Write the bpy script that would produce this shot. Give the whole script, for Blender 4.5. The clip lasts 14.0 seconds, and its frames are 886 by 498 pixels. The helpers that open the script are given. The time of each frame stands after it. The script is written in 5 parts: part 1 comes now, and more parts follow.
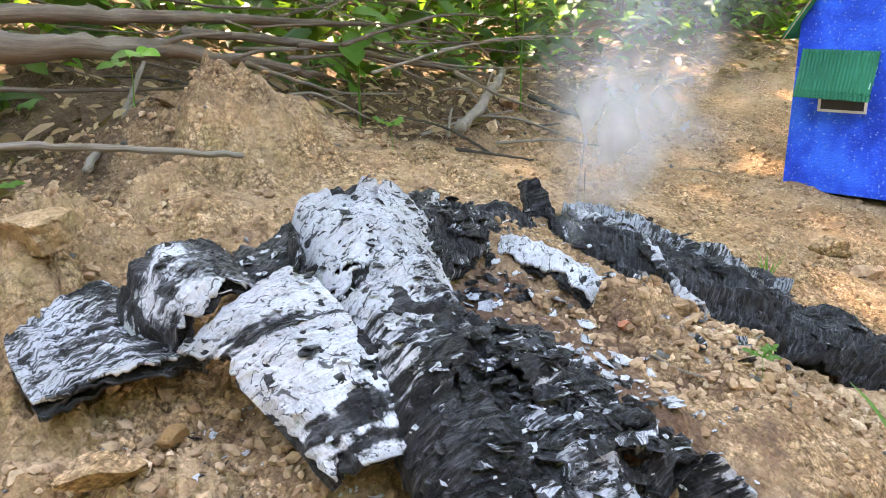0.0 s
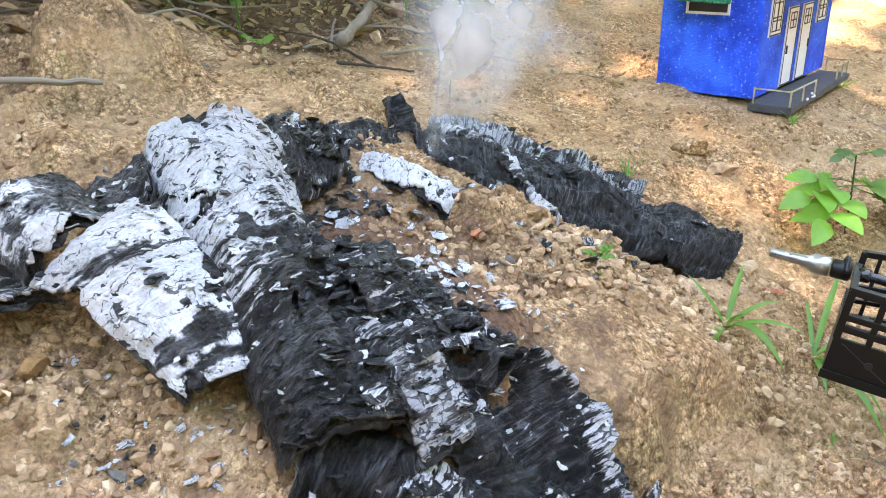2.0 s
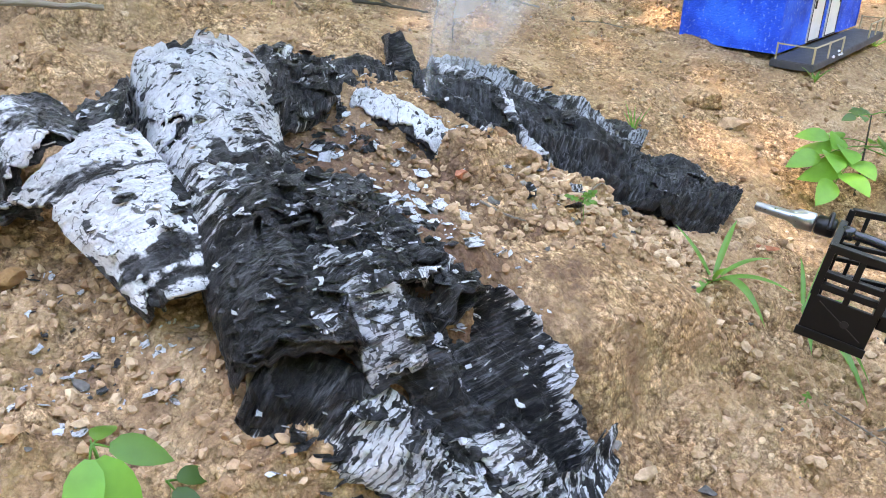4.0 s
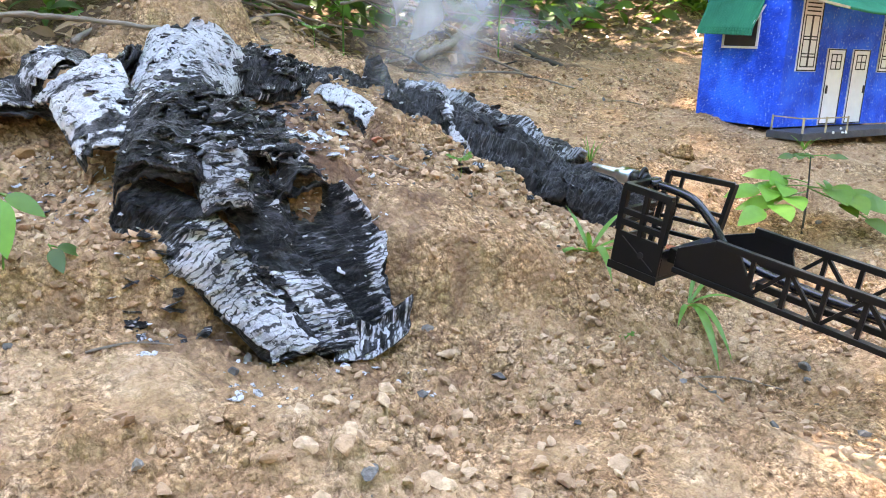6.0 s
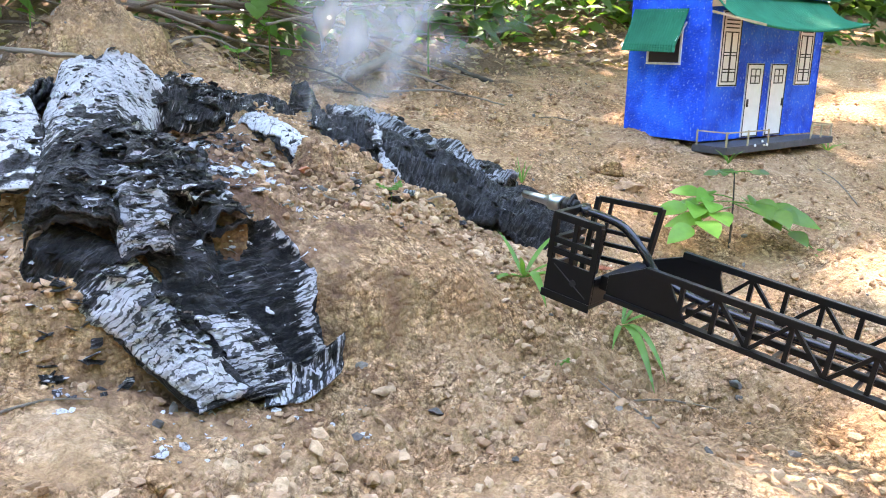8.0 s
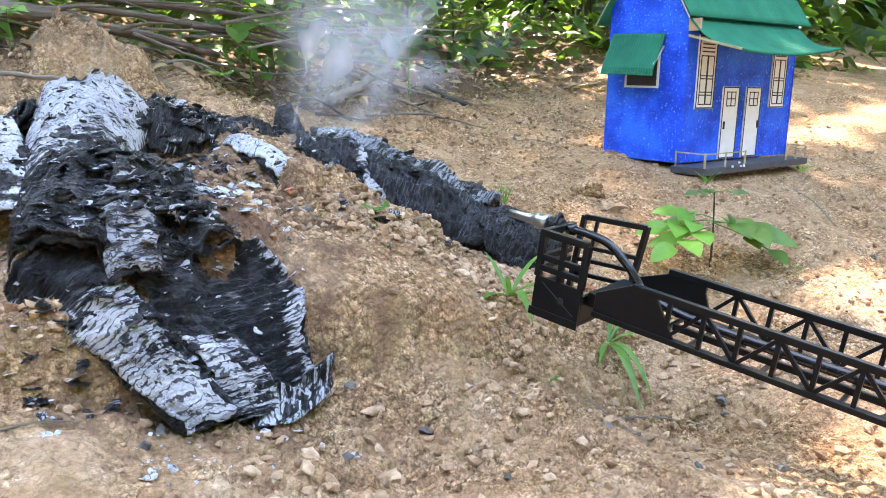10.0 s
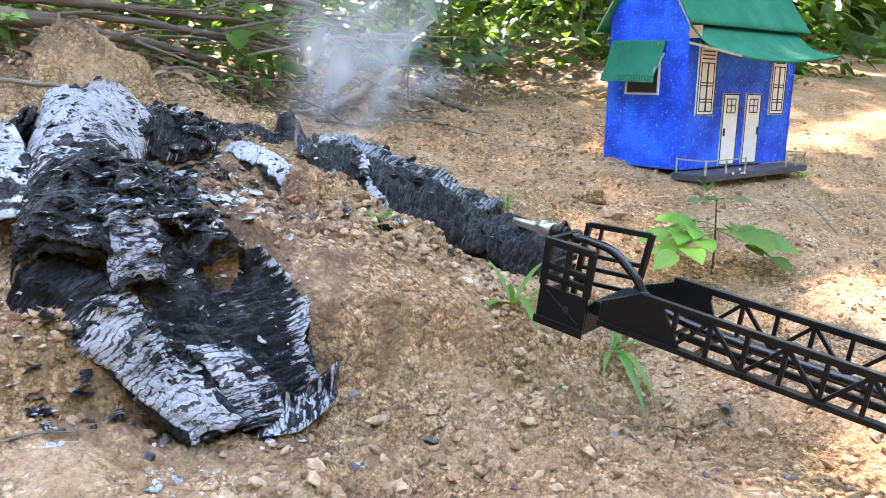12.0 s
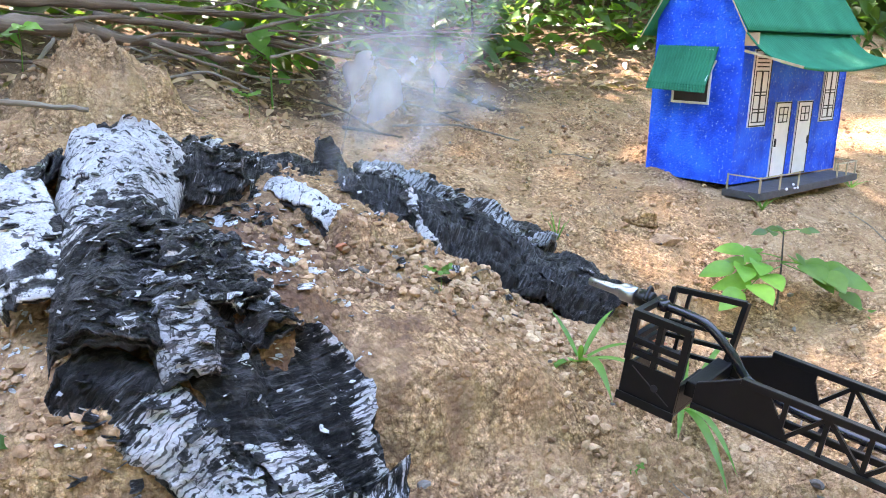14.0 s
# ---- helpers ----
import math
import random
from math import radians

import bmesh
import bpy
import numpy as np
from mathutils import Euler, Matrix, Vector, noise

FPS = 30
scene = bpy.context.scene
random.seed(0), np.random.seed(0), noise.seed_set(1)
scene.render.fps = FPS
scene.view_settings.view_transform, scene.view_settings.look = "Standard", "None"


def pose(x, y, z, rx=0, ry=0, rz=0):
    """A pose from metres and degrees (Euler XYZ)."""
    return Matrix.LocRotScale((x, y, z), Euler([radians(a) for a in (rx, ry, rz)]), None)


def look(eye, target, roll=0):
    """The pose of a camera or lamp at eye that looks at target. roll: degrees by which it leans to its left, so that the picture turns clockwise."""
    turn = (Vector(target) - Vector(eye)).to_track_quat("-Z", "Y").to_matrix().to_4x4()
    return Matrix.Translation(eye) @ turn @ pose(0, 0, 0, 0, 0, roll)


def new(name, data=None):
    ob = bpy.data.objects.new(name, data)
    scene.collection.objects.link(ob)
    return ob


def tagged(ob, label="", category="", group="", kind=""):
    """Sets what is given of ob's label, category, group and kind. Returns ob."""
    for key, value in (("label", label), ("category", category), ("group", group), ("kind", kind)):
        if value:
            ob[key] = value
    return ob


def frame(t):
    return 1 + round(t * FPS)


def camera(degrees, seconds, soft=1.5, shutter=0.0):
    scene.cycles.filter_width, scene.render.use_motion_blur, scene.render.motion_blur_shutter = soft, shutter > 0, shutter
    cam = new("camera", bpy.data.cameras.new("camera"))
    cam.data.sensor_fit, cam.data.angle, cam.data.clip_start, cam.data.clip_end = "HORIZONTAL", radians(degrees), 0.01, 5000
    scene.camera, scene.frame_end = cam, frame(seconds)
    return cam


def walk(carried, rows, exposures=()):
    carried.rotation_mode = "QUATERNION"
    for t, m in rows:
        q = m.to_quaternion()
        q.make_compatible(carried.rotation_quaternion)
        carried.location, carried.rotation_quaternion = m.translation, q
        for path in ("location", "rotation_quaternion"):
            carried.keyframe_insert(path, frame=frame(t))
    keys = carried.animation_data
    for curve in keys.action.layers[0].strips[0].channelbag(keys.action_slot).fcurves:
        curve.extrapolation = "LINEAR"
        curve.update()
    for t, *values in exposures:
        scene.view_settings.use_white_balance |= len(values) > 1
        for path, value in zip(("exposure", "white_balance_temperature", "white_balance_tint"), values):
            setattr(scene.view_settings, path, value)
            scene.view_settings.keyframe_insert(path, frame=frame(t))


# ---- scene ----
cam = camera(58.5, 14.0, soft=1.0)
METRES, EYE, TILT, LEAN, TURN = 1.4, 0.63, 0.0, 0.0, -34.5
ROWS = [
    (0.0, 0.0, 0.0, 0.0, -0.17, -15.86, 0.61),
    (0.5, 0.0259, -0.0093, 0.0054, -1.74, -18.88, 0.84),
    (1.0, 0.049, -0.0264, -0.003, -3.06, -19.58, 1.06),
    (1.5, 0.0763, -0.039, -0.0194, -4.7, -20.4, 1.44),
    (2.0, 0.0611, -0.0351, 0.0209, -6.33, -22.83, 1.51),
    (4.5, 0.1465, -0.0668, -0.0009, -0.16, -26.32, -0.19),
    (5.0, 0.2726, -0.2043, -0.0745, 6.6, -20.68, -0.92),
    (5.5, 0.3811, -0.2768, -0.0864, 10.16, -15.96, -1.35),
    (6.0, 0.4351, -0.2745, -0.1403, 11.05, -15.18, -1.1),
    (6.5, 0.4357, -0.2432, -0.1615, 10.24, -15.22, -0.72),
    (7.0, 0.4324, -0.2419, -0.1513, 8.71, -15.25, -0.51),
    (7.5, 0.4438, -0.2575, -0.1143, 7.38, -15.07, -0.41),
    (8.0, 0.4396, -0.2555, -0.1185, 6.31, -14.54, -0.38),
    (8.5, 0.4442, -0.2566, -0.1171, 5.6, -13.96, -0.35),
    (11.0, 0.4208, -0.2621, -0.1284, 4.44, -12.35, -0.4),
    (11.5, 0.4281, -0.2601, -0.1245, 4.4, -12.32, -0.4),
    (12.0, 0.4206, -0.2571, -0.1227, 4.35, -12.29, -0.39),
    (12.5, 0.4224, -0.2512, -0.1203, 4.34, -12.25, -0.4),
    (13.0, 0.419, -0.2455, -0.1065, 4.28, -12.32, -0.37),
    (13.5, 0.3777, -0.2045, -0.0736, 4.19, -13.65, -0.44),
    (14.0, 0.3399, -0.164, -0.0441, 4.21, -14.79, -0.58),
]
walk(cam, [(t, pose(0, 0, EYE, TILT, LEAN, TURN) @ pose(METRES * x, METRES * y, METRES * z, 90 + pitch, roll, yaw)) for t, x, y, z, yaw, pitch, roll in ROWS],
     [(0.0, 4.4, 8500, 21), (2.2, 4.55, 8300, 20), (5.0, 4.45, 7800, 21), (8.0, 4.45, 7250, 21), (12.5, 4.4, 7150, 23), (14.0, 4.5, 7100, 23)])

# ---- world, sun, exposure ----
SUN_ELEV, SUN_AZ = 58.0, 75.0          # degrees; azimuth from +x towards +y
sun_dir = Vector((math.cos(radians(SUN_ELEV)) * math.cos(radians(SUN_AZ)),
                  math.cos(radians(SUN_ELEV)) * math.sin(radians(SUN_AZ)),
                  math.sin(radians(SUN_ELEV))))
world = bpy.data.worlds.new("sky")
scene.world = world
world.use_nodes = True
_n, _l = world.node_tree.nodes, world.node_tree.links
_sky = _n.new("ShaderNodeTexSky")
_sky.sky_type = "NISHITA"
_sky.sun_disc = False
_sky.sun_elevation = radians(SUN_ELEV)
_sky.sun_rotation = radians(90 - SUN_AZ)
_l.new(_sky.outputs[0], _n["Background"].inputs[0])
_n["Background"].inputs[1].default_value = 0.15
sun = new("sun", bpy.data.lights.new("sun", "SUN"))
sun.data.energy = 2.0
sun.data.angle = radians(1.6)
sun.data.color = (1.0, 0.95, 0.86)
sun.matrix_world = look((0, 0, 5), Vector((0, 0, 5)) - sun_dir)


# ---- small tools ----
def mesh_ob(name, bm, material, parent=None, label="", smooth=True):
    me = bpy.data.meshes.new(name)
    bm.normal_update()
    bm.to_mesh(me)
    bm.free()
    me.materials.append(material)
    if smooth:
        me.polygons.foreach_set("use_smooth", [True] * len(me.polygons))
    ob = new(name, me)
    if parent is not None:
        ob.parent = parent
    if label:
        ob["label"] = label
    return ob


def part(name, bm, material, parent, label="", smooth=False):
    return mesh_ob(name, bm, material, parent, label, smooth)


def array_ob(name, verts, faces, material, parent=None, smooth=True, uvs=None):
    me = bpy.data.meshes.new(name)
    me.from_pydata(verts, [], faces)
    if uvs is not None:
        layer = me.uv_layers.new(name="UVMap")
        idx = np.empty(len(me.loops), dtype=np.int32)
        me.loops.foreach_get("vertex_index", idx)
        layer.data.foreach_set("uv", np.asarray(uvs, dtype=np.float32)[idx].ravel())
    me.materials.append(material)
    if smooth:
        me.polygons.foreach_set("use_smooth", [True] * len(me.polygons))
    me.update()
    ob = new(name, me)
    if parent is not None:
        ob.parent = parent
    return ob


LATTICES = {}


def lattice(seed, n=64):
    if seed not in LATTICES:
        LATTICES[seed] = np.random.RandomState(seed).rand(n, n)
    return LATTICES[seed]


def vnoise(x, y, scale, seed):
    """Smooth value noise in -1..1, feature size scale metres."""
    g = lattice(seed)
    n = g.shape[0]
    u, v = np.asarray(x, float) / scale, np.asarray(y, float) / scale
    i, j = np.floor(u).astype(int), np.floor(v).astype(int)
    a, b = u - i, v - j
    a, b = a * a * (3 - 2 * a), b * b * (3 - 2 * b)
    i0, j0, i1, j1 = i % n, j % n, (i + 1) % n, (j + 1) % n
    return 2 * (g[i0, j0] * (1 - a) * (1 - b) + g[i1, j0] * a * (1 - b) + g[i0, j1] * (1 - a) * b + g[i1, j1] * a * b) - 1


def fbm(x, y, scale, seed, octaves=4, fall=0.5):
    tot, amp = 0, 1.0
    for o in range(octaves):
        tot = tot + amp * vnoise(x, y, scale / 2 ** o, seed + 7 * o)
        amp *= fall
    return tot


def step(t):
    t = np.clip(t, 0, 1)
    return t * t * (3 - 2 * t)


# ---- ground shape ----
BUMPS = [(0.66, 0.4, 0.12, 0.009), (0.75, 0.55, 0.15, -0.024), (0.35, 0.5, 0.17, -0.014), (0.15, 0.75, 0.22, 0.025), (0.95, 0.6, 0.2, -0.004), (0.6, 0.9, 0.25, 0.034), (1.2, 0.45, 0.2, 0.019), (0.45, 0.3, 0.12, -0.016), (1.15, 0.2, 0.2, -0.111), (0.7, 0.2, 0.18, -0.074), (1.6, 0.9, 0.35, -0.002), (0.8, 0.36, 0.09, -0.017), (1.05, 1.1, 0.35, 0.068), (1.5, 0.4, 0.3, -0.073), (0.57, 0.5, 0.1, 0.052), (1.28, 0.33, 0.12, -0.021), (2, 0.95, 0.3, 0.040), (0.43, 0.20, 0.16, -0.014), (0.75, 0.69, 0.10, -0.022), (0.93, 0.65, 0.10, 0.028), (0.25, 1.08, 0.2, 0.035)]


def land(x, y):
    """The broad lie of the land: a slope with a cut bank and low swells."""
    x, y = np.asarray(x, float), np.asarray(y, float)
    yy, xx = np.clip(y, -0.25, 6), np.clip(x, -1.0, 5.0)
    z = 0.029 + -0.019 * xx + 0.184 * yy
    z = z + 0.115 * step((y - 0.312 - 0.1 * np.maximum(0.55 - x, 0)) / 0.058) * step((1.05 - x) / 0.3) * (1 - 0.55 * step((0.36 - x) / 0.16))
    for a, b, s, w in BUMPS:
        z = z + w * np.exp(-((x - a) ** 2 + (y - b) ** 2) / (2 * (s * 0.7) ** 2))
    return z


def lump(x, y, cx, cy, rx, ry, hgt, p=2.0):
    return hgt * np.exp(-(((x - cx) / rx) ** 2 + ((y - cy) / ry) ** 2) ** p)


def clods(x, y, scale, seed, fill=0.6):
    """Height of rounded lumps scattered one to a cell, about scale metres apart."""
    g1, g2, g3, g4 = (lattice(seed + k) for k in range(4))
    n = g1.shape[0]
    i, j = np.floor(x / scale).astype(int), np.floor(y / scale).astype(int)
    out = np.zeros_like(x)
    for di in (-1, 0, 1):
        for dj in (-1, 0, 1):
            a, b = (i + di) % n, (j + dj) % n
            r = scale * (0.22 + 0.42 * g3[a, b])
            ex = (x - (i + di + 0.15 + 0.7 * g1[a, b]) * scale) * (0.8 + 0.5 * g4[a, b])
            ey = (y - (j + dj + 0.15 + 0.7 * g2[a, b]) * scale)
            q = 1 - (np.abs(ex / r) ** 2.6 + np.abs(ey / r) ** 2.6)
            out = np.maximum(out, np.where(g4[a, b] < fill, r * np.maximum(q, 0) ** 0.45, 0))
    return out


def ground(x, y):
    x, y = np.asarray(x, float), np.asarray(y, float)
    u = (x - 0.82) * 0.76 - (y - 0.93) * 0.65        # along the charred trunk
    v = (x - 0.82) * 0.65 + (y - 0.93) * 0.76
    wx = x + 0.03 * fbm(x, y, 0.11, 3, 3)
    wy = y + 0.03 * fbm(x, y, 0.11, 5, 3)
    z = land(x + 0.015 * vnoise(x, y, 0.09, 41), wy * 0.6 + y * 0.4)
    z = z + lump(wx, wy, 0.51, 1.36, 0.120, 0.105, 0.175, 1.8)      # earth mound
    z = z + lump(wx, wy, 0.40, 1.50, 0.14, 0.12, 0.08, 1.2)
    z = z + lump(wx, wy, 0.10, 1.06, 0.10, 0.08, 0.045, 1.5)      # clods at the side
    z = z + lump(wx, wy, 0.14, 1.16, 0.09, 0.05, 0.05, 1.3)
    z = z + lump(wx, wy, 0.30, 1.22, 0.05, 0.04, 0.03, 1.3)
    z = z + lump(wx, wy, 1.50, 1.95, 0.16, 0.10, 0.05, 1.2)        # rubble
    z = z + lump(wx, wy, 0.80, 0.70, 0.07, 0.035, 0.03, 1.4)
    z = z + lump(wx, wy, 0.12, 0.48, 0.05, 0.07, 0.03, 1.4)
    z = z - 0.080 * np.exp(-(((x - 0.555) / 0.085) ** 4 + ((y - 0.378) / 0.065) ** 4)) - 0.03 * np.exp(-(((x - 0.46) / 0.08) ** 2 + ((y - 0.33) / 0.075) ** 2))
    z = z - 0.018 * lump(u, v, 0.28, 0.0, 0.34, 0.09, 1.0, 2.0)
    near = np.exp(-(np.maximum(np.hypot(x - 0.9, y - 0.7) - 1.6, 0) / 2.5) ** 2)
    z = z + 0.012 * fbm(x, y, 0.16, 11, 3) * near
    # crumbled ground between smoother trodden clay
    crust = step(0.5 + 1.3 * fbm(x, y, 0.30, 83, 3, 0.6))
    crust = crust * (1 - 0.85 * lump(x, y, 0.78, 0.40, 0.24, 0.085, 1.0, 2.0)) * (1 - 0.6 * lump(x, y, 0.36, 0.20, 0.16, 0.10, 1.0, 1.5))
    crust = np.minimum(1, crust + 0.7 * lump(x, y, 0.85, 0.18, 0.40, 0.14, 1.0, 2.0) + lump(x, y, 0.12, 0.60, 0.16, 0.5, 1.0, 2.0)) * near
    crust = crust * (1 - 0.9 * lump(x, y, 0.42, 0.60, 0.20, 0.36, 1.0, 2.0)) * (1 - 0.9 * lump(x, y, 0.70, 0.90, 0.20, 0.11, 1.0, 2.0))
    crust = crust * (1 - 0.9 * lump(u, v, 0.28, 0.0, 0.36, 0.10, 1.0, 2.0)) * (1 - 0.9 * lump(x, y, 0.56, 0.36, 0.11, 0.10, 1.0, 2.0))
    crust = np.maximum(crust, lump(x, y, 0.50, 1.36, 0.20, 0.18, 1.0, 2.0))
    kx, ky = x + 0.010 * fbm(x, y, 0.03, 87, 3, 0.6), y + 0.010 * fbm(x, y, 0.03, 93, 3, 0.6)
    z = z + crust * (0.55 * clods(kx, ky, 0.060, 101, 0.30) + 0.65 * clods(kx, ky, 0.028, 111, 0.5) + 0.85 * clods(kx, ky, 0.014, 121, 0.7) - 0.010)
    z = z + (0.25 + 0.75 * crust) * near * (0.8 * clods(kx, ky, 0.0085, 151, 0.65) - 0.0016)
    z = z + 0.6 * clods(kx, ky, 0.12, 131, 0.7) * lump(x, y, 0.08, 1.05, 0.32, 0.36, 1.0, 2.0)
    split = fbm(kx, ky, 0.055, 141, 3, 0.55)
    z = z - 0.006 * np.maximum(0, 1 - np.abs(split) / 0.07) * near * (1 - crust) * step(0.5 + 2 * vnoise(x, y, 0.15, 143))
    z = z + 0.035 * fbm(wx, wy, 0.07, 61, 4, 0.6) * lump(x, y, 0.50, 1.38, 0.17, 0.15, 1.0, 1.5)
    z = z + 0.026 * fbm(wx, wy, 0.10, 71, 4, 0.6) * lump(x, y, 0.08, 1.15, 0.34, 0.30, 1.0, 2.0)
    r = fbm(wx, wy, 0.045, 13, 3)
    z = z + (0.004 * r + 0.0034 * fbm(x, y, 0.018, 29, 2, 0.7)) * near
    # crumbling face of the bank
    bank = np.exp(-((y - 0.34 - 0.1 * np.maximum(0.55 - x, 0)) / 0.06) ** 2) * step((1.05 - x) / 0.3) * step((x - 0.2) / 0.2)
    z = z + bank * 0.008 * fbm(x, y * 0.5, 0.05, 17, 4)
    z = z + 0.13 * step((np.hypot(x - 0.3, y + 0.6) - 2.9) / 1.3) * step((x - 2.3) / 1.2)
    far = np.maximum(np.hypot(x - 1.0, y - 0.8) - 4.0, 0)
    return z + 0.25 * vnoise(x, y, 5.0, 19) * np.minimum(far / 6, 1)


def gz(x, y):
    return float(ground(np.array([x]), np.array([y]))[0])


# ---- materials ----
def new_mat(name):
    m = bpy.data.materials.new(name)
    m.use_nodes = True
    return m, m.node_tree.nodes, m.node_tree.links, m.node_tree.nodes["Principled BSDF"]


def tex_noise(n, l, coord, scale, detail=4.0, rough=0.55, stretch=None):
    t = n.new("ShaderNodeTexNoise")
    t.inputs["Scale"].default_value = scale
    t.inputs["Detail"].default_value = detail
    t.inputs["Roughness"].default_value = rough
    if stretch:
        mp = n.new("ShaderNodeMapping")
        mp.inputs["Scale"].default_value = stretch
        l.new(coord, mp.inputs[0])
        coord = mp.outputs[0]
    l.new(coord, t.inputs["Vector"])
    return t.outputs["Fac"]


def ramp(n, l, fac, stops):
    r = n.new("ShaderNodeValToRGB")
    e = r.color_ramp.elements
    while len(e) < len(stops):
        e.new(0.5)
    for k, (p, c) in zip(e, stops):
        k.position = p
        k.color = (*c, 1) if len(c) == 3 else c
    l.new(fac, r.inputs[0])
    return r.outputs[0]


def mix(n, l, fac, a, b, mode="MIX"):
    m = n.new("ShaderNodeMix")
    m.data_type = "RGBA"
    m.blend_type = mode
    for sock, val in ((m.inputs[0], fac), (m.inputs[6], a), (m.inputs[7], b)):
        if hasattr(val, "is_linked"):
            l.new(val, sock)
        elif isinstance(val, (int, float)):
            sock.default_value = val
        else:
            sock.default_value = (*val, 1)
    return m.outputs[2]


def calc(n, l, op, a, b=None, clamp=False):
    m = n.new("ShaderNodeMath")
    m.operation = op
    m.use_clamp = clamp
    for sock, val in ((m.inputs[0], a), (m.inputs[1], b)):
        if val is None:
            continue
        if hasattr(val, "is_linked"):
            l.new(val, sock)
        else:
            sock.default_value = val
    return m.outputs[0]


def bump(n, l, bsdf, height, strength, dist):
    b = n.new("ShaderNodeBump")
    b.inputs["Strength"].default_value = strength
    b.inputs["Distance"].default_value = dist
    l.new(height, b.inputs["Height"])
    l.new(b.outputs[0], bsdf.inputs["Normal"])


def soil_mat():
    m, n, l, b = new_mat("clay_soil")
    g = n.new("ShaderNodeNewGeometry").outputs["Position"]
    big = tex_noise(n, l, g, 3.2, 5, 0.6)
    mid = tex_noise(n, l, g, 18, 6, 0.65)
    fine = tex_noise(n, l, g, 140, 5, 0.7)
    grit = tex_noise(n, l, g, 420, 3, 0.7)
    base = ramp(n, l, big, [(0.32, (0.40, 0.228, 0.118)), (0.5, (0.52, 0.324, 0.180)), (0.68, (0.60, 0.41, 0.252))])
    red = ramp(n, l, mid, [(0.38, (0.30, 0.160, 0.082)), (0.5, (0.51, 0.315, 0.173)), (0.62, (0.66, 0.47, 0.31))])
    c = mix(n, l, 0.5, base, red)
    speck = ramp(n, l, fine, [(0.36, (0.30, 0.25, 0.21)), (0.45, (0.88, 0.86, 0.84)), (0.62, (1.22, 1.20, 1.16))])
    patch = ramp(n, l, tex_noise(n, l, g, 9, 4, 0.6), [(0.42, (0.25, 0.25, 0.25)), (0.58, (0.9, 0.9, 0.9))])
    c = mix(n, l, patch, c, speck, "MULTIPLY")
    c = mix(n, l, 0.25, c, ramp(n, l, grit, [(0.40, (0.55, 0.52, 0.48)), (0.58, (1.2, 1.2, 1.2))]), "MULTIPLY")
    # damp olive streaks low on the cut bank
    st = ramp(n, l, tex_noise(n, l, g, 26, 4, 0.6, (1, 1, 0.35)), [(0.45, (0, 0, 0)), (0.62, (0.55, 0.55, 0.55))])
    c = mix(n, l, calc(n, l, "MULTIPLY", st, 0.35), c, (0.34, 0.245, 0.118))
    nz = n.new("ShaderNodeSeparateXYZ")
    l.new(n.new("ShaderNodeNewGeometry").outputs["Normal"], nz.inputs[0])
    cut = calc(n, l, "MULTIPLY", calc(n, l, "SUBTRACT", 0.72, nz.outputs[2], True), 3.0, True)
    c = mix(n, l, calc(n, l, "MULTIPLY", cut, calc(n, l, "ADD", 0.15, st)), c, (0.36, 0.262, 0.125))
    # humus brown towards the undergrowth, its deeper shade painted into the colour too
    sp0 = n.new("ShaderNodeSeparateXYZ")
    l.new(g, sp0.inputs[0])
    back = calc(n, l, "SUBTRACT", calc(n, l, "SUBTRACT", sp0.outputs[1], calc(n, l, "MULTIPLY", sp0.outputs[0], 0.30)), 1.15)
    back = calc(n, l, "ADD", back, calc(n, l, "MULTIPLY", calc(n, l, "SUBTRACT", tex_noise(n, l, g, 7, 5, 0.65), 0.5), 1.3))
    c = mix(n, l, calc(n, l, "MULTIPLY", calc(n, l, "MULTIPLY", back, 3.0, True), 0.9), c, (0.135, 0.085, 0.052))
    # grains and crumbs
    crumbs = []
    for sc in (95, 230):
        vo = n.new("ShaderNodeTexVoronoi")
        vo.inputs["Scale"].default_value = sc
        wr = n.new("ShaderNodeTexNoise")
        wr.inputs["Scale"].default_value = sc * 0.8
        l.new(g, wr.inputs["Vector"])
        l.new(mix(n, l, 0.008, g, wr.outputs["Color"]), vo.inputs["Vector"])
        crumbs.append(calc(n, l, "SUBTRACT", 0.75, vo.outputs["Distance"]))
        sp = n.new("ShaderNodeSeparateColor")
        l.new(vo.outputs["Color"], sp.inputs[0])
        # gaps between grains darkened: crevice shade painted into the colour
        gap_shade = ramp(n, l, vo.outputs["Distance"], [(0.42, (1.06, 1.06, 1.06)), (0.72, (0.50, 0.45, 0.40))])
        c = mix(n, l, calc(n, l, "MULTIPLY", patch, 0.75), c, gap_shade, "MULTIPLY")
        c = mix(n, l, calc(n, l, "MULTIPLY", patch, 0.6), c, ramp(n, l, sp.outputs[0], [(0.1, (0.55, 0.50, 0.46)), (0.55, (1.0, 1.0, 1.0)), (0.95, (1.45, 1.42, 1.38))]), "MULTIPLY")
    # scorched, ash-strewn soil round the fire
    d = n.new("ShaderNodeVectorMath")
    d.operation = "DISTANCE"
    mp = n.new("ShaderNodeMapping")
    mp.inputs["Scale"].default_value = (1, 0.75, 0)
    l.new(g, mp.inputs[0])
    l.new(mp.outputs[0], d.inputs[0])
    d.inputs[1].default_value = (0.53, 0.475, 0)
    near = calc(n, l, "SUBTRACT", 0.34, calc(n, l, "ADD", d.outputs["Value"], calc(n, l, "MULTIPLY", calc(n, l, "SUBTRACT", mid, 0.5), 0.9)))
    scorch = calc(n, l, "MULTIPLY", near, 4.0, True)
